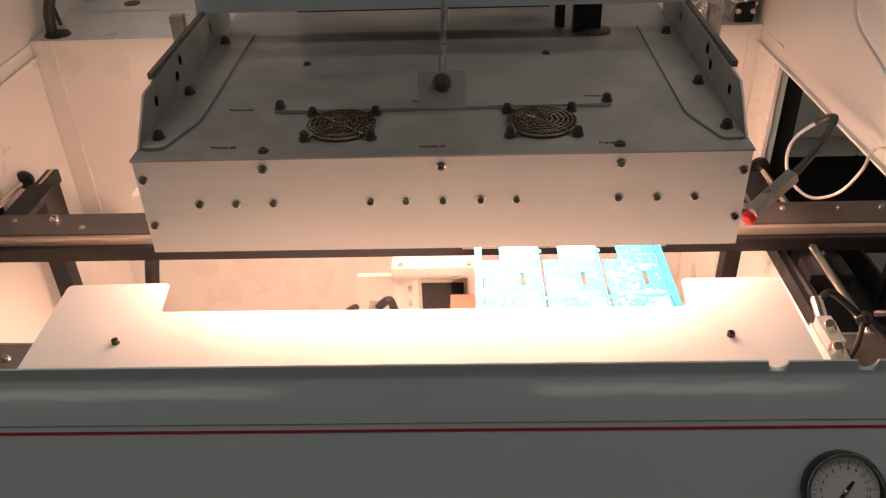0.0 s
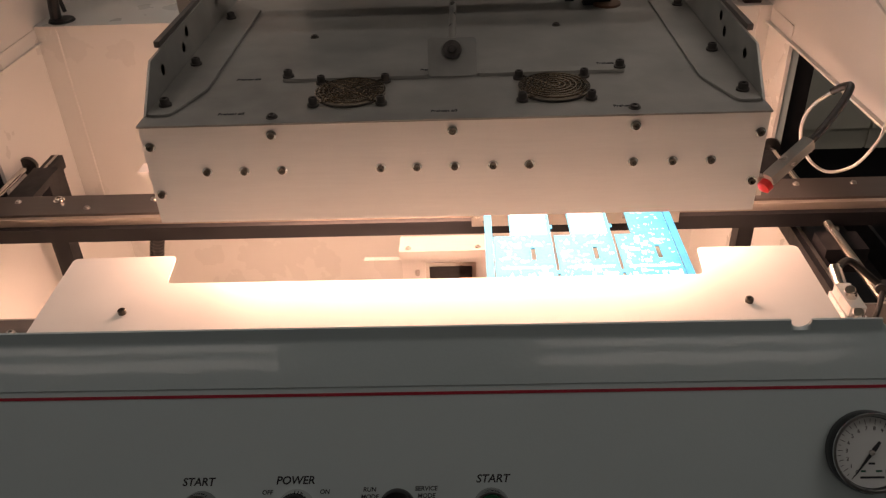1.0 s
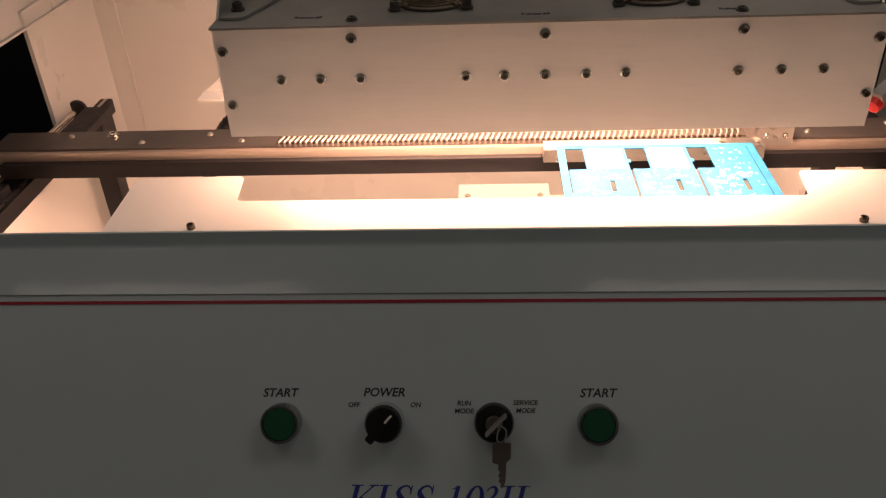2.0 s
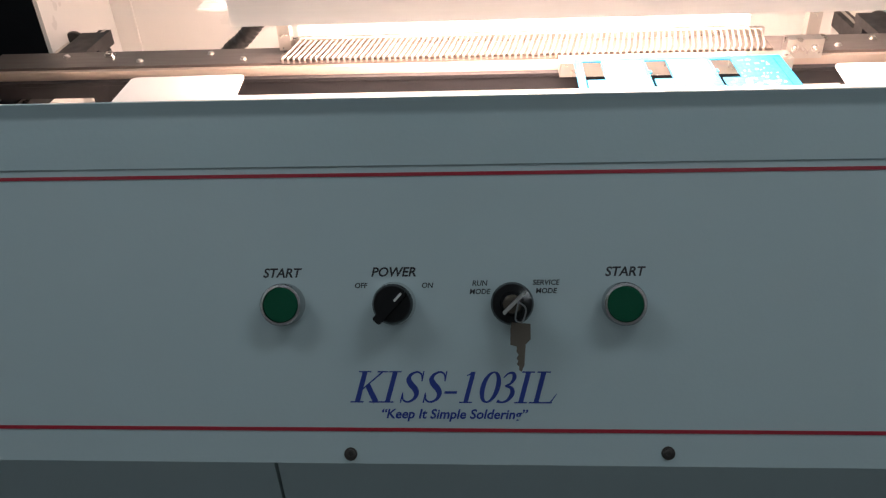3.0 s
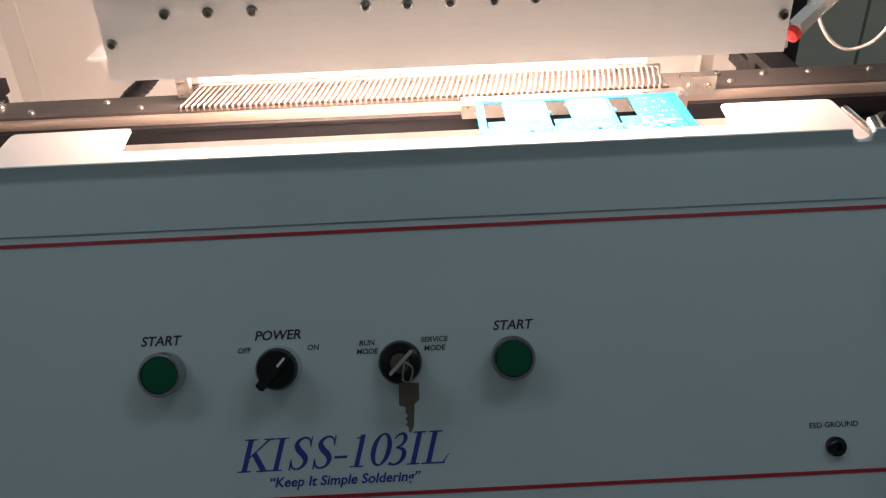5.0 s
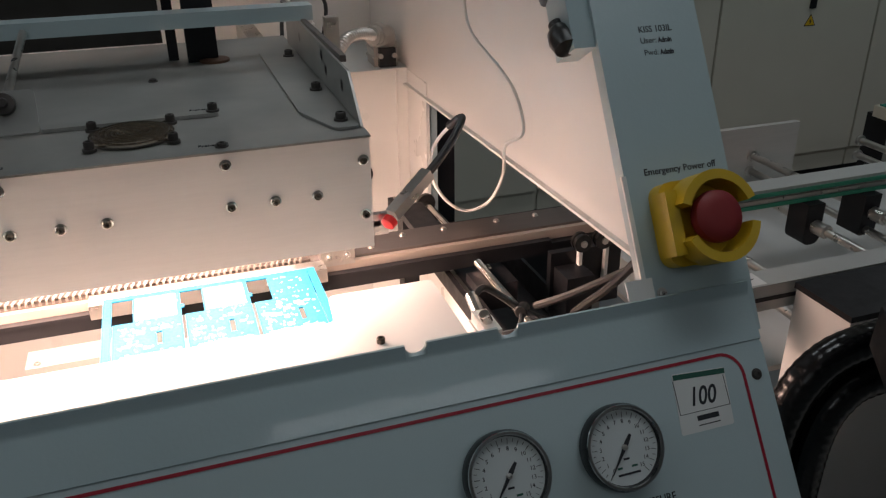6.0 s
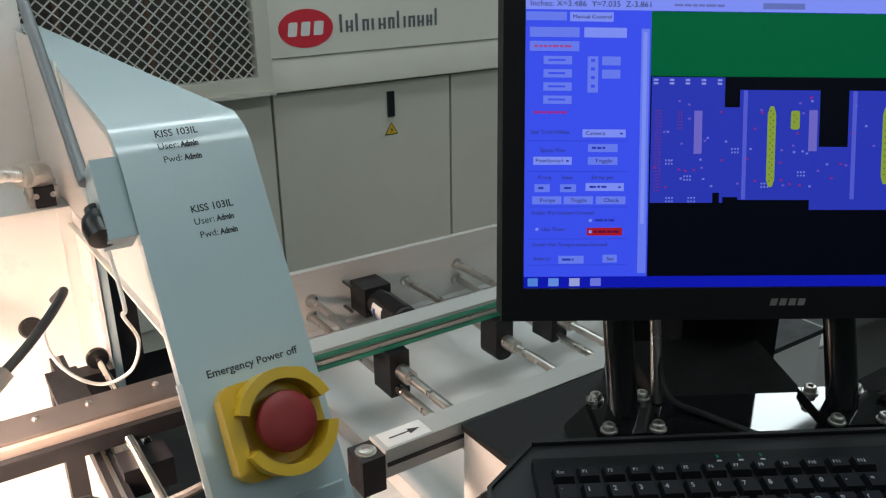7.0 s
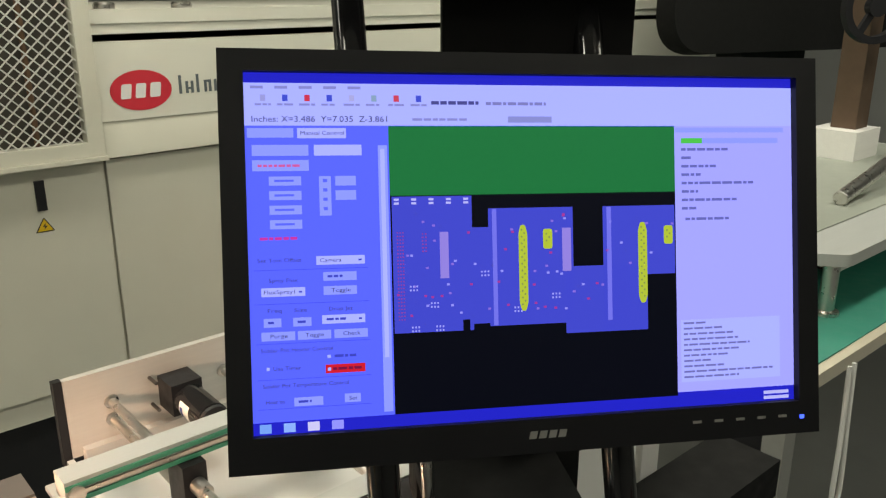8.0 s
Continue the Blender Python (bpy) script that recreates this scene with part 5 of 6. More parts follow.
WHT, PALE, MIDB, BOARD, BLK, GRN, YEL, REDC = (0.50, 0.62, 1.20), (0.32, 0.44, 1.12), (0.105, 0.18, 1.12), (0.055, 0.085, 0.58), (0.002, 0.003, 0.006), (0.0, 0.235, 0.045), (0.55, 0.75, 0.05), (0.85, 0.02, 0.03)
rect(0, 1, 0.028, 0.145, WHT)
rect(0.0, 0.265, 0.145, 0.965, MIDB)
rect(0.265, 0.788, 0.147, 0.343, GRN)
rect(0.265, 0.788, 0.343, 0.965, BLK)
rect(0.788, 1.0, 0.145, 0.955, (0.46, 0.52, 1.15))
rect(0.79, 0.985, 0.150, 0.165, PALE, 2)
rect(0.80, 0.838, 0.182, 0.198, (0.05, 0.75, 0.08), 3)
rect(0.838, 0.975, 0.182, 0.198, PALE, 2)
for k, w in enumerate((0.085, 0.02, 0.065, 0.035, 0.13, 0.03, 0.10, 0.03)):
    line(0.80, 0.80 + w, 0.212 + k * 0.0255, 0.220 + k * 0.0255, (0.16, 0.19, 0.45), 2)
line(0.806, 0.885, 0.423, 0.431, (0.16, 0.19, 0.45), 2)
rect(0.795, 0.975, 0.735, 0.925, WHT, 2)
for k in range(11):
    line(0.80, 0.80 + (0.04, 0.07, 0.09, 0.10, 0.12, 0.10, 0.085, 0.05, 0.075, 0.165, 0.10)[k], 0.742 + k * 0.0165, 0.748 + k * 0.0165, (0.20, 0.22, 0.45), 3)
# toolbar
for k in range(5):
    rect(0.012 + k * 0.045, 0.036 + k * 0.045, 0.036, 0.044, (0.3, 0.34, 0.6), 2)
for k, c in enumerate(((0.4, 0.45, 0.7), (0.05, 0.10, 0.6), (0.8, 0.05, 0.08), (0.05, 0.10, 0.6), (0.5, 0.55, 0.75), (0.3, 0.5, 0.5), (0.8, 0.08, 0.10), (0.05, 0.10, 0.6))):
    u = 0.03 + k * 0.041
    rect(u, u + 0.010, 0.060, 0.078, c, 2)
    line(u - 0.010, u + 0.020, 0.084, 0.090, (0.3, 0.34, 0.6), 2)
line(0.345, 0.432, 0.075, 0.085, (0.08, 0.09, 0.25), 2)
line(0.445, 0.555, 0.077, 0.086, (0.25, 0.28, 0.5), 2)
line(0.31, 0.41, 0.124, 0.131, (0.3, 0.34, 0.6), 2)
rect(0.485, 0.565, 0.118, 0.136, (0.3, 0.36, 0.62), 2)
SCRINK = glow("screen_ink", (0.06, 0.07, 0.2), SCREEN)


def across(u):
    return -SCW / 2 + u * 0.867 / (1 - 0.133 * u) * SCW


def screen_words(body, u, v, size, m, u1=0.0):
    words(body, MON @ at(across(u), 0.131 - down(u, v) * SCH, -0.0025), size, m, screen, align="LEFT", name="screen_text", width=across(u1) - across(u) if u1 else 0)


screen_words("Inches: X=3.486  Y=7.035  Z-3.861", 0.012, 0.135, 0.0060, SCRINK, 0.262)
for body, u, u1, v in (("Set Tool Offset", 0.016, 0.098, 0.523), ("Spray Flux", 0.036, 0.090, 0.582), ("Freq", 0.032, 0.058, 0.671), ("Size", 0.082, 0.106, 0.671), ("Drop Jet", 0.146, 0.190, 0.671), ("Solder Pot Heater Control", 0.018, 0.152, 0.788), ("Use Timer", 0.040, 0.092, 0.842), ("Solder Pot Temperature Control", 0.020, 0.180, 0.893), ("Heat to", 0.024, 0.060, 0.940)):
    screen_words(body, u, v, 0.0040, SCRINK, u1)
for body, u, u1, v in (("Manual Control", 0.102, 0.182, 0.171), ("Camera", 0.132, 0.172, 0.526), ("Toggle", 0.152, 0.188, 0.616), ("FluxSpray1", 0.026, 0.084, 0.616), ("Purge", 0.036, 0.068, 0.746), ("Toggle", 0.102, 0.136, 0.746), ("Check", 0.172, 0.204, 0.746), ("Set", 0.180, 0.195, 0.941)):
    screen_words(body, u, v, 0.0040, SCRINK, u1)
# control column
rect(0.004, 0.09, 0.152, 0.178, PALE, 2)
rect(0.097, 0.187, 0.152, 0.180, WHT, 3)
rect(0.012, 0.117, 0.198, 0.228, PALE, 2)
rect(0.127, 0.215, 0.198, 0.228, WHT, 2)
rect(0.012, 0.117, 0.240, 0.270, PALE, 2)
line(0.022, 0.10, 0.252, 0.259, (0.8, 0.15, 0.35), 3)
for k in range(4):
    rect(0.042, 0.102, 0.285 + k * 0.040, 0.310 + k * 0.040, PALE, 2)
    rect(0.052, 0.088, 0.294 + k * 0.040, 0.300 + k * 0.040, MIDB, 3)
rect(0.135, 0.157, 0.285, 0.395, PALE, 2)
for k in range(4):
    rect(0.142, 0.150, 0.293 + k * 0.026, 0.302 + k * 0.026, MIDB, 3)
for k in range(2):
    rect(0.165, 0.203, 0.285 + k * 0.040, 0.312 + k * 0.040, PALE, 2)
line(0.022, 0.092, 0.452, 0.460, (0.75, 0.05, 0.35), 2)
for u0, u1, v0 in ((0.126, 0.216, 0.508), (0.138, 0.200, 0.556), (0.138, 0.200, 0.598), (0.022, 0.104, 0.598), (0.025, 0.058, 0.688), (0.080, 0.114, 0.688), (0.134, 0.214, 0.684), (0.020, 0.083, 0.728), (0.088, 0.150, 0.728), (0.156, 0.218, 0.728), (0.078, 0.132, 0.925), (0.172, 0.202, 0.922)):
    rect(u0, u1, v0, v0 + 0.026, WHT if u1 - u0 > 0.07 else PALE, 2)
    if (u0, v0) in ((0.138, 0.556), (0.025, 0.688), (0.080, 0.688), (0.134, 0.684), (0.078, 0.925)):
        line(u0 + 0.008, u0 + 0.008 + (u1 - u0) * 0.45, v0 + 0.009, v0 + 0.016, (0.05, 0.08, 0.5), 3)
    if u1 - u0 > 0.07 and v0 < 0.7:
        rect(u1 - 0.012, u1 - 0.006, v0 + 0.011, v0 + 0.016, (0.05, 0.08, 0.5), 3)
rect(0.138, 0.212, 0.832, 0.858, REDC, 2)
line(0.155, 0.200, 0.803, 0.811, (0.05, 0.08, 0.5), 2)
line(0.152, 0.205, 0.841, 0.849, (0.25, 0.01, 0.05), 3)
for u0, v0 in ((0.142, 0.803), (0.028, 0.832), (0.142, 0.841)):
    rect(u0, u0 + 0.006, v0, v0 + 0.009, WHT, 3)
for v0 in (0.545, 0.645, 0.762, 0.868, 0.955):
    rect(0.010, 0.222, v0, v0 + 0.0015, (0.05, 0.09, 0.7), 2)
rect(0.245, 0.262, 0.20, 0.955, PALE, 2)
rect(0.249, 0.257, 0.21, 0.80, WHT, 3)
# board drawing
for u0, u1, v0, v1 in ((0.268, 0.415, 0.358, 0.790), (0.415, 0.445, 0.460, 0.770), (0.445, 0.600, 0.400, 0.780), (0.585, 0.735, 0.595, 0.815), (0.655, 0.735, 0.400, 0.815), (0.735, 0.786, 0.400, 0.630)):
    rect(u0, u1, v0, v1, BOARD, 2)
rect(0.395, 0.408, 0.755, 0.790, BLK, 3)
for u0, u1 in ((0.452, 0.460), (0.662, 0.670)):
    rect(u0, u1, 0.402, 0.778, (0.20, 0.23, 0.8), 3)
for u0, u1, v0, v1 in ((0.500, 0.516, 0.455, 0.735), (0.719, 0.735, 0.455, 0.725), (0.545, 0.562, 0.470, 0.535), (0.766, 0.782, 0.468, 0.530)):
    x0, x1, y0, y1 = across(u0), across(u1), 0.131 - down(u0, v1) * SCH, 0.131 - down(u0, v0) * SCH
    part("screen_area", plate(B(), rounded([(x0, y0 + 0.006), (x0 + 0.0018, y0), (x1 - 0.0018, y0), (x1, y0 + 0.006), (x1, y1 - 0.006), (x1 - 0.0018, y1), (x0 + 0.0018, y1), (x0, y1 - 0.006)] if v1 - v0 > 0.1 else [(x0, y0), (x1, y0), (x1, y1), (x0, y1)], 0.002), -0.0032, -0.00262, MON), screen_mat(YEL), screen)
    for k in range(int((v1 - v0) / 0.011) - 2):
        w = (u1 - u0) * 0.3
        c = (u0 + u1) / 2 + (w * 0.5 if k % 2 else -w * 0.5)
        rect(c - 0.0013, c + 0.0013, v0 + 0.014 + k * 0.011, v0 + 0.019 + k * 0.011, (0.25, 0.35, 0.1), 5)
for u0, v0, v1 in ((0.355, 0.472, 0.620), (0.580, 0.468, 0.610)):
    rect(u0, u0 + 0.016, v0, v1, (0.36, 0.30, 0.72), 3)
for k in range(5):
    for r in range(2):
        rect(0.272 + k * 0.032, 0.281 + k * 0.032, 0.364 + r * 0.012, 0.371 + r * 0.012, (0.6, 0.65, 0.9), 3)
rs = random.Random(9)
for k in range(70):
    u = rs.uniform(0.272, 0.78)
    v = rs.uniform(0.42, 0.74)
    if 0.60 < u < 0.66 and v < 0.59 or 0.735 < u and v > 0.60 or 0.41 < u < 0.45 and v < 0.48:
        continue
    rect(u, u + 0.005, v, v + 0.007, rs.choice(((0.5, 0.05, 0.3), (0.35, 0.38, 0.9), (0.3, 0.2, 0.7))), 3)
for k in range(26):
    for c in range(3):
        rect(0.276 + c * 0.005, 0.2785 + c * 0.005, 0.47 + k * 0.011, 0.474 + k * 0.011, (0.42, 0.06, 0.28), 3)
for k in range(6):
    for c in range(2):
        rect(0.322 + c * 0.006, 0.325 + c * 0.006, 0.475 + k * 0.011, 0.479 + k * 0.011, (0.42, 0.06, 0.28), 3)
for u0, v0 in ((0.336, 0.695), (0.298, 0.64), (0.560, 0.68), (0.490, 0.72), (0.430, 0.60), (0.300, 0.77), (0.345, 0.77)):
    for k in range(6):
        rect(u0 + 0.006 * (k % 3), u0 + 0.003 + 0.006 * (k % 3), v0 + 0.012 * (k // 3), v0 + 0.006 + 0.012 * (k // 3), (0.42, 0.46, 0.9), 3)
# task bar
for k, c in enumerate(((0.2, 0.5, 0.9), (0.3, 0.6, 0.95), (0.75, 0.8, 0.9), (0.35, 0.4, 0.95))):
    rect(0.012 + k * 0.045, 0.034 + k * 0.045, 0.970, 0.995, c, 2)
rect(0.945, 0.99, 0.968, 0.978, (0.6, 0.65, 0.9), 2)
rect(0.945, 0.99, 0.984, 0.994, (0.6, 0.65, 0.9), 2)
# maker's mark and buttons on the bezel
for k in range(4):
    part("bezel_mark", plate(B(), [(-0.012 + k * 0.0075, -0.1350), (-0.0065 + k * 0.0075, -0.1350), (-0.005 + k * 0.0075, -0.1295), (-0.0105 + k * 0.0075, -0.1295)], 0.0041, 0.0045, MON), STEEL, mn)
for k in range(5):
    part("bezel_button", box(B(), 0.118 + k * 0.018, 0.125 + k * 0.018, -0.1325, -0.1305, 0.0041, 0.0046, MON), STEEL, mn)
part("power_light", box(B(), 0.2085, 0.212, -0.1345, -0.1315, 0.0041, 0.0048, MON), glow("blue_indicator", (0.02, 0.07, 1.0), 1.2), mn)

YAW = -31.0
sd = thing("monitor_stand", (1.06, 0.60, 1.17), "black steel monitor stand with sloped tubes", "stand")
SD = at(1.075, 0.580, 0) @ pose(0, 0, 0, 0, 0, YAW)
part("base_plate", plate(B(), rounded([(-0.17, -0.19), (0.10, -0.19), (0.110, -0.152), (0.148, -0.125), (0.134, -0.085), (-0.135, -0.083), (-0.17, -0.125)], 0.008), 1.217, 1.225, SD), BASEK, sd, "glossy black base plate", bevel=0.001)
part("column", box(B(), -0.010, 0.080, 0.045, 0.105, 0.0, 1.75, SD), MATT, sd, bevel=0.004)
part("column_plate", box(B(), -0.045, 0.125, 0.036, 0.0445, 1.46, 1.75, SD), MATT, sd, bevel=0.003)
part("back_box", box(B(), -0.060, 0.125, 0.1055, 0.165, 0.85, 1.335, SD), MATT, sd, "matt black box behind the column", bevel=0.004)
part("base_arm", box(B(), -0.07, 0.07, -0.16, 0.0445, 1.196, 1.2165, SD), MATT, sd, bevel=0.002)
for sx in (-1, 1):
    part("sloped_tube", rod(B(), SD @ Vector((sx * 0.0985 - 0.0165, -0.118, 1.225)), SD @ Vector((sx * 0.105 - 0.02, 0.11, 1.80)), 0.0135, 18), BLACKGLOSS, sd)
    part("foot_flange", box(B(), sx * 0.0985 - 0.043, sx * 0.0985 + 0.012, -0.150, -0.086, 1.2253, 1.231, SD), BASEK, sd, bevel=0.001)
    for dx, dy in ((-0.036, -0.145), (0.006, -0.145), (-0.036, -0.095), (0.006, -0.095)):
        part("bolt", cap_screw(B(), SD @ at(sx * 0.0985 + dx, dy, 1.231), 0.0055, 0.007), STEEL, sd)
part("mount_head", box(B(), -0.06, 0.06, 0.005, 0.045, 1.40, 1.55, SD), MATT, sd, bevel=0.003)
part("thin_pipe", rod(B(), SD @ Vector((-0.078, -0.094, 1.225)), SD @ Vector((-0.080, -0.045, 1.40)), 0.005), STEEL, sd)
part("upper_screen", box(B(), -0.215, 0.235, -0.02, 0.03, 1.672, 1.95, SD), PLASTIC, sd, "lower edge of a second black monitor", bevel=0.004)
part("upper_light", box(B(), 0.197, 0.201, -0.0215, -0.0202, 1.676, 1.680, SD), glow("blue_indicator", (0.02, 0.07, 1.0), 1.2), sd)
solo("cable", tube(B(), [SD @ Vector((-0.06, -0.06, 1.36)), SD @ Vector((-0.075, -0.075, 1.29)), SD @ Vector((-0.072, -0.10, 1.238)), SD @ Vector((-0.04, -0.125, 1.2285)), SD @ Vector((0.0, -0.165, 1.2283))], 0.003, 8), CABLEK, "thin black cable on the monitor stand", "cable")
solo("cable", tube(B(), [SD @ Vector((0.125, -0.10, 1.2283)), SD @ Vector((0.150, -0.112, 1.236)), SD @ Vector((0.185, -0.16, 1.242)), SD @ Vector((0.205, -0.185, 1.250))], 0.003, 8), CABLEK, "thin grey mouse cable on the stand", "cable")

K0 = Vector((0.797, 0.484, 1.250))
yaw = radians(YAW)
KB = frame_of(K0, (math.cos(yaw), math.sin(yaw), 0.0), (-math.sin(yaw) * 0.99, math.cos(yaw) * 0.99, 0.12))
tr = thing("keyboard_tray", (0.9, 0.40, 1.22), "black steel keyboard tray with folded sides", "tray")
part("tray_floor", plate(B(), rounded([(-0.052, -0.155), (0.45, -0.155), (0.45, 0.052), (-0.015, 0.052), (-0.052, 0.006)], 0.004), -0.024, -0.020, KB), BLACK, tr, bevel=0.001)
part("tray_side", box(B(), -0.056, -0.0525, -0.155, 0.006, -0.06, -0.017, KB), BLACK, tr, bevel=0.001)
part("tray_skirt", plate(B(), [(-0.056, 0.006), (-0.0525, 0.006), (-0.0155, 0.050), (-0.017, 0.054)], -0.06, -0.017, KB), BLACK, tr)
part("black_back", box(B(), -0.015, 0.45, 0.0525, 0.056, -0.023, -0.0165, KB), BLACK, tr, bevel=0.001)
kb = thing("keyboard", (0.9, 0.40, 1.23), "black keyboard with white legends", "keyboard")
part("case", box(B(), -0.020, 0.36, -0.125, 0.022, -0.0195, -0.006, KB), PLASTIC, kb, bevel=0.003)
KEYM = mat("key_black", (0.007, 0.007, 0.008), 0.5, var=0.1, spec=0.25)
LEG = mat("key_legend", (0.45, 0.47, 0.50), 0.5)
ROWS_K = [("Esc F1 F2 F3 F4 F5 F6 F7 F8 F9 F10 F11 F12".split(), 0.0, 0.0), ("` 1 2 3 4 5 6 7 8 9 0 - =".split(), 0.0, -0.0195), ("Tab Q W E R T Y U I O P [ ]".split(), 0.004, -0.038), ("Caps A S D F G H J K L ; '".split(), 0.008, -0.0565), ("Shift Z X C V B N M , . /".split(), 0.013, -0.075), ("Ctrl Fn Win Alt".split(), 0.002, -0.0935)]
shapes = {}


def keycap(w, d):
    if (w, d) not in shapes:
        bm = B()
        vs = []
        for k, z in ((0, -0.006), (0.0016, 0.0)):
            vs.append([bm.verts.new((x, y, z)) for x, y in ((-w / 2 + k, -d / 2 + k), (w / 2 - k, -d / 2 + k), (w / 2 - k, d / 2 - k), (-w / 2 + k, d / 2 - k))])
        bm.faces.new(vs[1])
        for i in range(4):
            bm.faces.new((vs[0][i], vs[0][(i + 1) % 4], vs[1][(i + 1) % 4], vs[1][i]))
        me = bpy.data.meshes.new("key")
        bm.to_mesh(me)
        bm.free()
        me.materials.append(KEYM)
        shapes[(w, d)] = me
    return shapes[(w, d)]


for row, off, yy in ROWS_K:
    x = off
    for n, legend in enumerate(row):
        first = n == 0 and len(legend) > 1 and legend != "Esc"
        w = 0.0165 + (2 * off * 0.9 if first else 0)
        d = 0.0125 if yy == 0 else 0.0165
        cx = x if not first else off
        k = new("key", keycap(round(w, 4), d))
        k.parent = kb
        k.matrix_parent_inverse = Matrix.Translation(-kb.location)
        k.matrix_basis = KB @ at(cx, yy, 0)
        if legend != "Win":
            words(legend, KB @ at(cx - 0.005, yy - 0.001 if yy else yy - 0.0015, 0.0002), 0.0062 if len(legend) == 1 else 0.0042, LEG, kb, align="LEFT", name="legend")
        else:
            for a in range(4):
                part("legend", box(B(), cx - 0.004 + 0.0033 * (a % 2), cx - 0.001 + 0.0033 * (a % 2), yy - 0.003 + 0.0033 * (a // 2), yy + 0.0033 * (a // 2), 0.0002, 0.0004, KB), LEG, kb)
        x = cx + w / 2 + 0.0025 + 0.0083
sb = new("key", keycap(0.10, 0.0165))
sb.parent, sb.matrix_parent_inverse, sb.matrix_basis = kb, Matrix.Translation(-kb.location), KB @ at(0.13, -0.0935, 0)
for u0 in (0.122, 0.139, 0.156):
    part("status_light", box(B(), u0, u0 + 0.0015, 0.0150, 0.0180, -0.006, -0.0052, KB), glow("green_indicator", (0.05, 0.5, 0.25), 0.12), kb)
    part("print_bar", box(B(), u0 - 0.001, u0 + 0.0025, 0.0110, 0.0125, -0.006, -0.0056, KB), LEG, kb)
solo("mouse", lathe(B(), [(0.033, 0), (0.034, 0.008), (0.030, 0.020), (0.018, 0.029), (0, 0.032)], KB @ at(0.402, 0.012, -0.0197), 24), mat("wine_red_plastic", (0.16, 0.01, 0.015), 0.15, var=0.05), "dark red glossy mouse on the tray", "mouse")

# ---- black hoses between machine and tray ----
HOSEM = mat("glossy_black_hose", (0.010, 0.010, 0.011), 0.2, var=0.15, bump=0.05)
for pts in ([(0.768, 0.61, 0.50), (0.764, 0.61, 0.85), (0.760, 0.61, 0.98), (0.767, 0.61, 1.058), (0.795, 0.61, 1.104), (0.845, 0.61, 1.122), (0.95, 0.61, 1.122), (1.05, 0.61, 1.108)],
            [(0.806, 0.600, 0.50), (0.802, 0.600, 0.85), (0.798, 0.600, 0.97), (0.804, 0.600, 1.036), (0.823, 0.600, 1.070), (0.856, 0.600, 1.084), (0.95, 0.600, 1.083), (1.05, 0.600, 1.068)]):
    solo("hose", tube(B(), pts, 0.0192, 18, 12, ribs=0.0005, pitch=0.011), HOSEM, "thick black corrugated hose", "hose", "black hoses")
bx = thing("side_cabinet", (1.1, 0.70, 0.0), "white sheet metal cabinet with black top", "cabinet")
part("box_body", box(B(), 0.90, 1.45, 0.674, 0.760, 0.0, 1.100), WHITE, bx, bevel=0.003)
part("box_top", box(B(), 0.898, 1.452, 0.672, 0.762, 1.1005, 1.108), BLACK, bx, "matt black top plate", bevel=0.0015)
gb = thing("floor_cabinet", (0.95, 0.50, 0.0), "grey sheet metal box under the hoses", "cabinet")
part("box_body", box(B(), 0.84, 1.30, 0.40, 0.555, 0.0, 0.90), mat("mid_grey_sheet", (0.22, 0.23, 0.24), 0.4, var=0.06), gb, bevel=0.004)
part("box_lid", box(B(), 0.835, 1.305, 0.395, 0.556, 0.9005, 0.915), WHITE, gb, bevel=0.002)
for x in (0.87, 1.0):
    part("box_screw", cap_screw(B(), FACE_SOUTH(x, 0.40, 0.87), 0.006, 0.003), BOLT, gb)

# ---- reflow oven behind ----
ov = thing("reflow_oven", (2.0, 3.0, 0.0), "cream-grey reflow oven with mesh vent and sign", "oven")
OY = 2.5
part("body", box(B(), -1.6, 4.6, OY + 0.02, 3.7, 0.435, 1.56), OVEN, ov)
part("plinth", box(B(), -1.58, 4.58, OY + 0.08, 3.6, 0.0, 0.4345), BLACK, ov)
for x0, x1 in ((-1.59, -0.80), (-0.79, 0.00), (0.01, 0.66), (0.67, 1.397), (1.403, 2.06), (2.066, 2.75), (2.756, 3.60), (3.606, 4.59)):
    part("lower_door", box(B(), x0 + 0.002, x1 - 0.002, OY, OY + 0.02, 0.512, 1.182), OVEN, ov, bevel=0.003)
    part("kick_panel", box(B(), x0 + 0.002, x1 - 0.002, OY + 0.012, OY + 0.0205, 0.435, 0.507), OVEN, ov, bevel=0.002)
part("sloped_band", profile(B(), [(OY - 0.02, 1.190), (OY - 0.02, 1.20), (OY + 0.01, 1.288), (OY + 0.03, 1.288), (OY + 0.03, 1.190)], 1.402, 4.59), OVEN, ov, bevel=0.003)
part("sign_board", box(B(), 1.402, 4.59, OY + 0.004, OY + 0.03, 1.290, 1.512), OVENLIGHT, ov, "pale sign board", bevel=0.002)
part("dark_gap", box(B(), 1.402, 4.59, OY + 0.02, OY + 0.04, 1.513, 1.532), BLACK, ov)
part("top_deck", box(B(), 1.36, 4.59, OY - 0.005, 3.69, 1.5615, 1.60), OVENLIGHT, ov, bevel=0.004)
part("top_edge", box(B(), 1.402, 4.59, OY, OY + 0.03, 1.533, 1.561), OVENLIGHT, ov, bevel=0.002)
for x in (1.47, 1.70):
    part("deck_knob", lathe(B(), [(0.030, 0), (0.030, 0.012), (0.024, 0.018), (0, 0.018)], at(x, OY + 0.05, 1.60), 20), STEEL, ov)
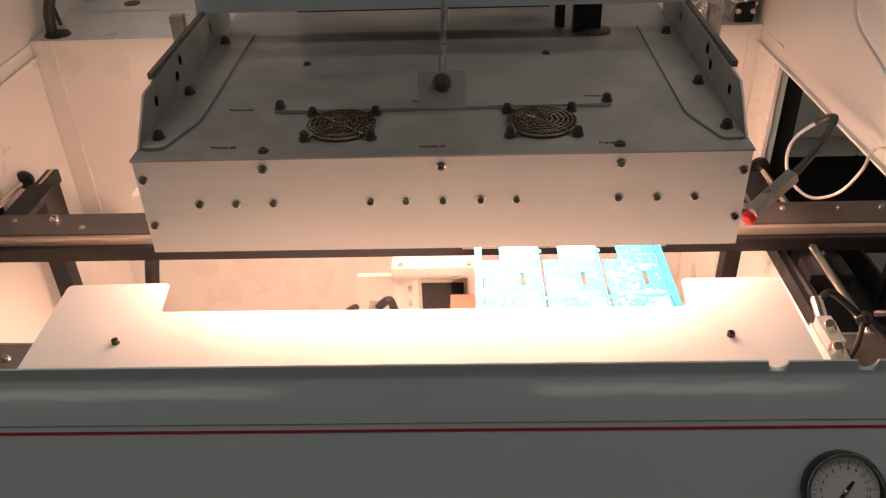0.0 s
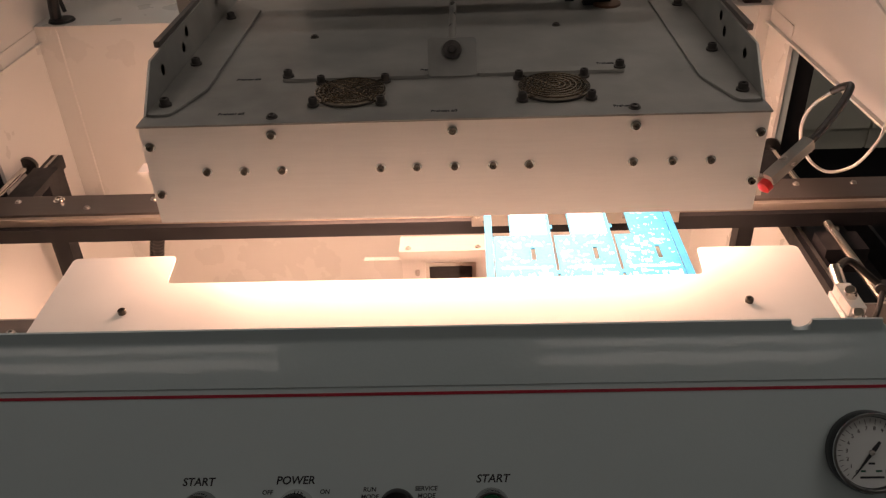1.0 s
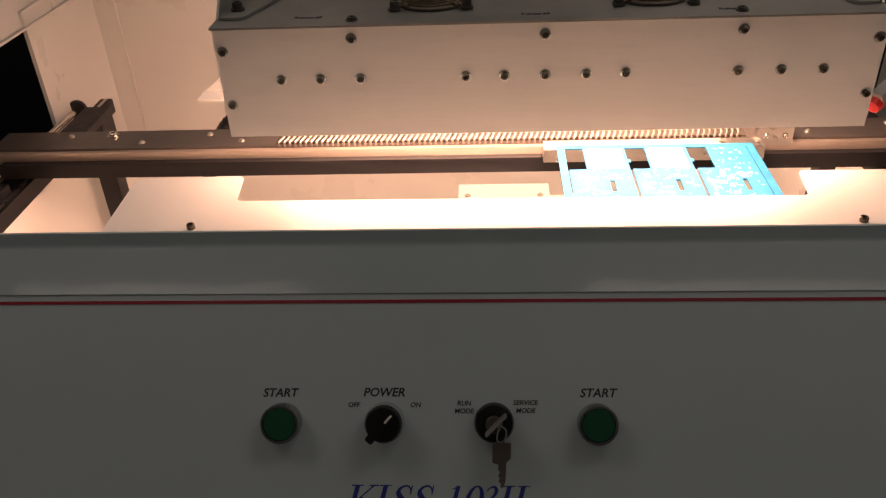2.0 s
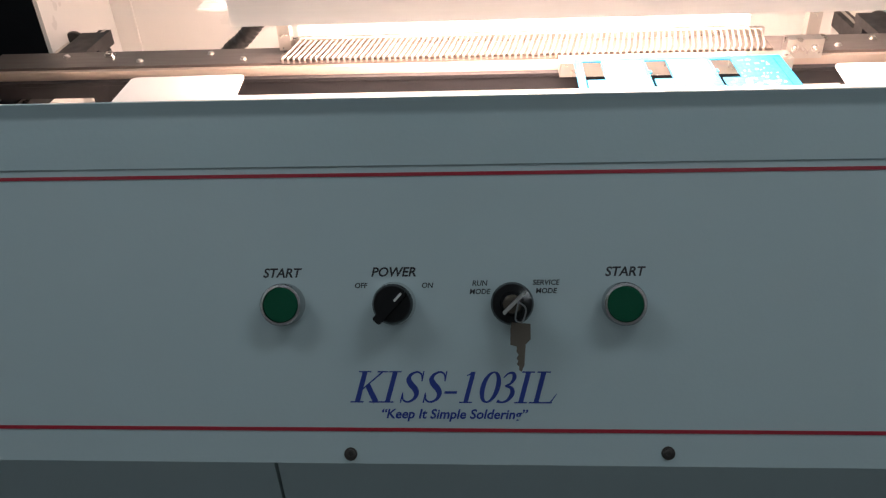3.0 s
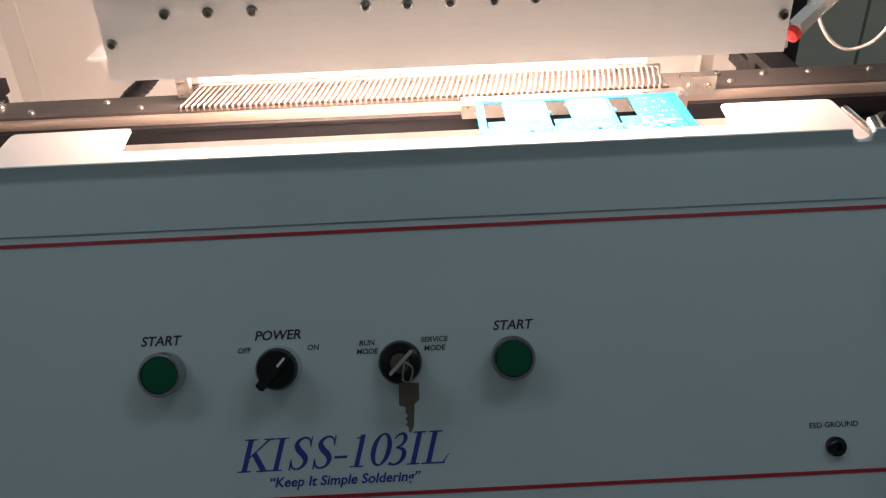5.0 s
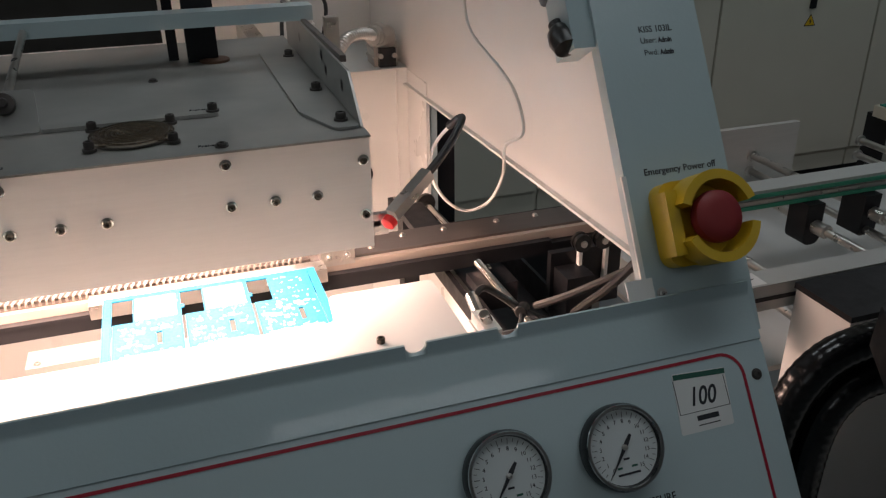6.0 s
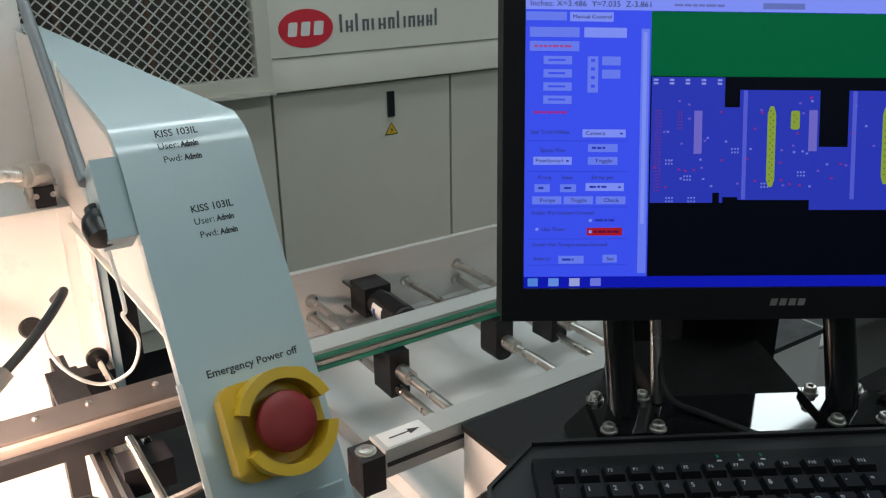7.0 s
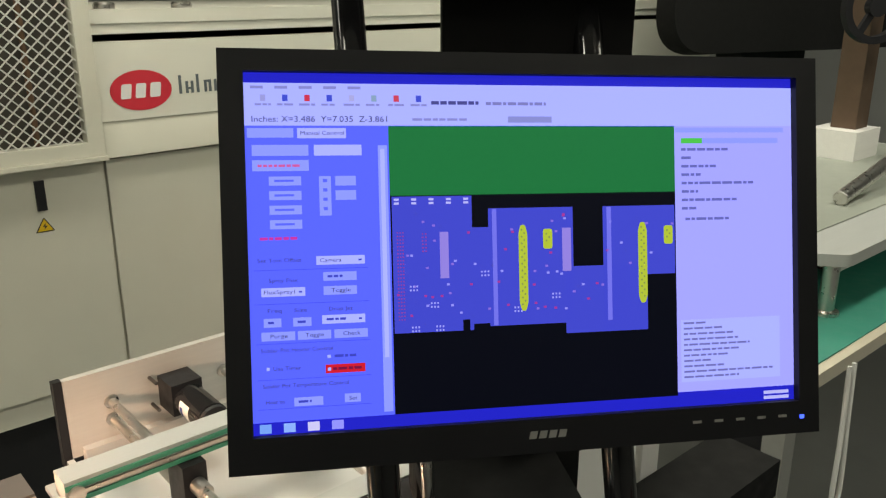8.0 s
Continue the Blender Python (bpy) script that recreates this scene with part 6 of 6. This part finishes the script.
# mesh vent
VX0, VX1, VZ0, VZ1 = 0.70, 1.352, 1.243, 1.80
for a in ((VX0 - 0.05, VX1 + 0.045, VZ0 - 0.04, VZ0), (VX0 - 0.05, VX1 + 0.045, VZ1, VZ1 + 0.04), (VX0 - 0.05, VX0, VZ0, VZ1), (VX1, VX1 + 0.045, VZ0, VZ1)):
    part("vent_frame", box(B(), a[0], a[1], OY - 0.035, OY + 0.01, a[2], a[3]), OVEN, ov, bevel=0.003)
# flat dark sheet, its colour standing in for the shaded depth behind the mesh
part("dark_inside_sheet", box(B(), VX0 - 0.05, VX1 + 0.04, OY + 0.011, OY + 0.0195, VZ0 - 0.02, VZ1 + 0.04), BROWN, ov)
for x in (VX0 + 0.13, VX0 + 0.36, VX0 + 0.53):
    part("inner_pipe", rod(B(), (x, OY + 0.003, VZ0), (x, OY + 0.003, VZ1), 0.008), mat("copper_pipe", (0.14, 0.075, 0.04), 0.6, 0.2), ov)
part("vent_ledge", box(B(), -1.6, VX1 + 0.048, OY - 0.045, OY + 0.018, 1.190, 1.202), OVEN, ov, bevel=0.002)
bm = B()
dx, dz, w = 0.034, 0.0165, 0.0018
nx, nz = int((VX1 - VX0) / dx) + 1, int((VZ1 - VZ0) / dz) + 1
for i in range(nx):
    for j in range(nz):
        cx, cz = VX0 + i * dx + (dx / 2 if j % 2 else 0), VZ0 + j * dz
        for sx in (-1, 1):
            p, q = Vector((cx, OY - 0.02, cz)), Vector((cx + sx * dx / 2, OY - 0.02, cz + dz))
            if not (VX0 - 0.01 <= q.x <= VX1 + 0.01):
                continue
            d = (q - p).normalized()
            n = Vector((-d.z, 0, d.x)) * w
            a = [bm.verts.new(v) for v in (p - n, q - n, q + n, p + n)]
            b = [bm.verts.new(v.co + Vector((0, 0.003, 0))) for v in a]
            bm.faces.new(a)
            for k in range(4):
                bm.faces.new((a[k], b[k], b[(k + 1) % 4], a[(k + 1) % 4]))
part("expanded_mesh", bm, MESHM, ov, "pale expanded metal mesh", smooth=0.1)["kind"] = "stuff"
# door catches and warning signs
for x in (1.216, 1.820, 0.50, 2.45):
    part("door_catch", box(B(), x - 0.013, x + 0.013, OY - 0.006, OY - 0.0005, 1.065, 1.15), BLACK, ov, bevel=0.003)
    wsn = part("warning_sign", plate(B(), rounded([(x - 0.026, 1.003), (x + 0.026, 1.003), (x, 1.046)], 0.004), 0.0004, 0.0012, frame_of((0, OY, 0), (1, 0, 0), (0, 0, 1))), INK, ov, "yellow triangular electric warning sign")
    part("yellow_field", plate(B(), [(x - 0.021, 1.006), (x + 0.021, 1.006), (x, 1.041)], 0.0014, 0.0018, frame_of((0, OY, 0), (1, 0, 0), (0, 0, 1))), YELLOW, wsn)
    part("flash", plate(B(), [(x + 0.003, 1.030), (x - 0.006, 1.019), (x, 1.019), (x - 0.003, 1.009), (x + 0.007, 1.021), (x + 0.001, 1.021)], 0.002, 0.0023, frame_of((0, OY, 0), (1, 0, 0), (0, 0, 1))), INK, wsn)
# maker's sign in plain shapes
SF = frame_of((0, OY + 0.004, 0), (1, 0, 0), (0, 0, 1))
ell = [(1.533 + 0.092 * math.cos(radians(a)), 1.372 + 0.058 * math.sin(radians(a))) for a in range(0, 360, 10)]
part("red_oval", plate(B(), ell, 0.0004, 0.0012, SF), mat("sign_red", (0.62, 0.03, 0.05), 0.4), ov, "red oval maker's sign")
for k, wd in enumerate((0.030, 0.030, 0.032)):
    x = 1.470 + k * 0.043
    part("sign_stroke", plate(B(), rounded([(x, 1.350), (x + wd, 1.350), (x + wd + 0.006, 1.392), (x + 0.006, 1.392)], 0.006), 0.0014, 0.0020, SF), PAPER, ov)
INKG = mat("sign_grey", (0.10, 0.12, 0.13), 0.5)
xx = 1.648
for k, wd in enumerate((0.012, 0.026, 0.016, 0.024, 0.017, 0.027, 0.024, 0.016, 0.010, 0.026, 0.026, 0.024, 0.010)):
    hgt = 0.055 if k in (0, 2, 7, 12) else 0.036
    stems = ((0.0, 0.009),) if wd < 0.02 else ((0.0, 0.009), (wd - 0.009, wd))
    for a, b in stems:
        part("sign_stroke", box(B(), xx + a, xx + b, 1.352, 1.352 + hgt, 0.0004, 0.0012, SF), INKG, ov)
    if len(stems) > 1:
        top = k % 3 == 0
        part("sign_stroke", box(B(), xx + 0.009, xx + wd - 0.009, 1.352 + (hgt - 0.007 if top else 0.012), 1.352 + (hgt if top else 0.018), 0.0004, 0.0012, SF), INKG, ov)
    xx += wd + 0.009

# ---- black cart between the outfeed conveyor and the bench ----
ct = thing("equipment_cart", (1.72, 0.80, 0.0), "matt black steel cart with a flat top", "cart")
part("cart_top", box(B(), 1.52, 1.90, 0.668, 0.796, 0.838, 0.850), MATT, ct, bevel=0.002)
part("front_skirt", box(B(), 1.52, 1.90, 0.668, 0.672, 0.775, 0.8378), MATT, ct, bevel=0.001)
part("side_skirt", box(B(), 1.896, 1.90, 0.6725, 0.796, 0.775, 0.8378), MATT, ct, bevel=0.001)
for x in (1.53, 1.86):
    for y in (0.68, 0.755):
        part("leg", box(B(), x, x + 0.03, y, y + 0.03, 0, 0.8378), MATT, ct, bevel=0.002)
part("lower_shelf", box(B(), 1.53, 1.89, 0.68, 0.79, 0.30, 0.312), MATT, ct, bevel=0.002)

# ---- bench with green mat and a press to the far right ----
bn = thing("work_bench", (3.0, 1.3, 0.0), "bench with green mat and pale edge", "bench")
part("top", box(B(), 2.19, 4.7, 0.742, 1.9, 0.862, 0.895), WOODEDGE, bn, bevel=0.014)
part("mat", box(B(), 2.20, 4.69, 0.765, 1.89, 0.8955, 0.899), GREENMAT, bn, "green bench mat", bevel=0.001)
LEGGREY = mat("worn_grey_leg", (0.30, 0.30, 0.28), 0.45, 0.2, var=0.12, scale=25, bump=0.05)
for x in (2.21, 4.6):
    for y in (0.80, 1.8):
        part("leg", box(B(), x, x + 0.055, y, y + 0.05, 0, 0.862), LEGGREY, bn, "worn grey steel leg", bevel=0.003)
        part("cable_cover", box(B(), x + 0.002, x + 0.053, y + 0.0505, y + 0.14, 0.05, 0.862), BLACK, bn, bevel=0.002)
part("cord", tube(B(), [(2.34, 0.738, 0.87), (2.335, 0.73, 0.70), (2.325, 0.725, 0.55), (2.345, 0.725, 0.50), (2.365, 0.725, 0.56), (2.36, 0.73, 0.72), (2.365, 0.738, 0.87)], 0.006, 8), CABLEW, bn, "white hanging cord")
pr = thing("press_fixture", (3.2, 1.25, 0.899), "aluminium press fixture with square column", "fixture")
for x, y in ((2.53, 0.885), (2.53, 1.42), (3.95, 0.95), (3.95, 1.42)):
    part("foot_rod", rod(B(), (x, y, 0.899), (x, y, 1.032), 0.020), STEEL, pr)
    part("foot_pad", lathe(B(), [(0.032, 0), (0.032, 0.008), (0.02, 0.012)], at(x, y, 0.8992), 20), STEEL, pr)
part("table", plate(B(), rounded([(2.42, 0.96), (2.52, 0.84), (4.1, 0.84), (4.1, 1.60), (2.42, 1.60)], 0.02), 1.032, 1.062, None), RAILWHITE, pr, bevel=0.005)
part("table_inlay", box(B(), 2.50, 4.05, 0.98, 1.58, 1.0625, 1.066), mat("pale_green_grey", (0.30, 0.32, 0.28), 0.4, var=0.1), pr)
part("lower_tray", box(B(), 2.75, 4.0, 0.95, 1.50, 0.94, 0.985), ALU_WHITE, pr, bevel=0.006)
part("tray_feet", box(B(), 2.85, 3.9, 1.0, 1.45, 0.8992, 0.94), BLACK, pr)
part("column_foot", box(B(), 3.60, 3.80, 1.30, 1.47, 1.066, 1.17), ALU_WHITE, pr, bevel=0.006)
part("column", box(B(), 3.665, 3.765, 1.335, 1.425, 1.17, 2.2), mat("rust_brown_steel", (0.12, 0.075, 0.05), 0.5, 0.4, var=0.2), pr, bevel=0.004)
part("crank_rod", rod(B(), (2.95, 1.06, 1.085), (3.55, 1.10, 1.16), 0.022), STEEL, pr)
hw = part("hand_wheel", ring_sector(B(), frame_of((3.62, 1.32, 1.60), (0.85, -0.5, 0), (0, 0, 1)), 0.10, 0.125, 0, 359.9, 0, 0.03, 32), BLACK, pr, "black hand wheel", bevel=0.004)
part("wheel_hub", lathe(B(), [(0.035, 0), (0.035, 0.03), (0, 0.03)], frame_of((3.62, 1.32, 1.60), (0.85, -0.5, 0), (0, 0, 1)), 20), BLACK, hw)
for a in (0, 120, 240):
    part("wheel_spoke", box(B(), 0.03, 0.11, -0.012, 0.012, 0.004, 0.02, frame_of((3.62, 1.32, 1.60), (0.85, -0.5, 0), (0, 0, 1)) @ pose(0, 0, 0, 0, 0, a)), BLACK, hw)
cv = thing("machine_cover", (4.2, 2.1, 0), "large black rounded machine cover on a stand", "cover")
part("cover", plate(B(), rounded([(-0.66, -0.18), (0.85, -0.18), (0.85, 0.75), (-0.52, 0.75)], 0.22, 8), 0, 0.12, frame_of((4.22, 2.0, 1.56), (0.95, -0.3, 0), (0, 0.12, 1))), MATT, cv, bevel=0.02)
part("cover_stand", box(B(), 4.0, 4.6, 2.0, 2.12, 0.0, 1.40), MATT, cv)
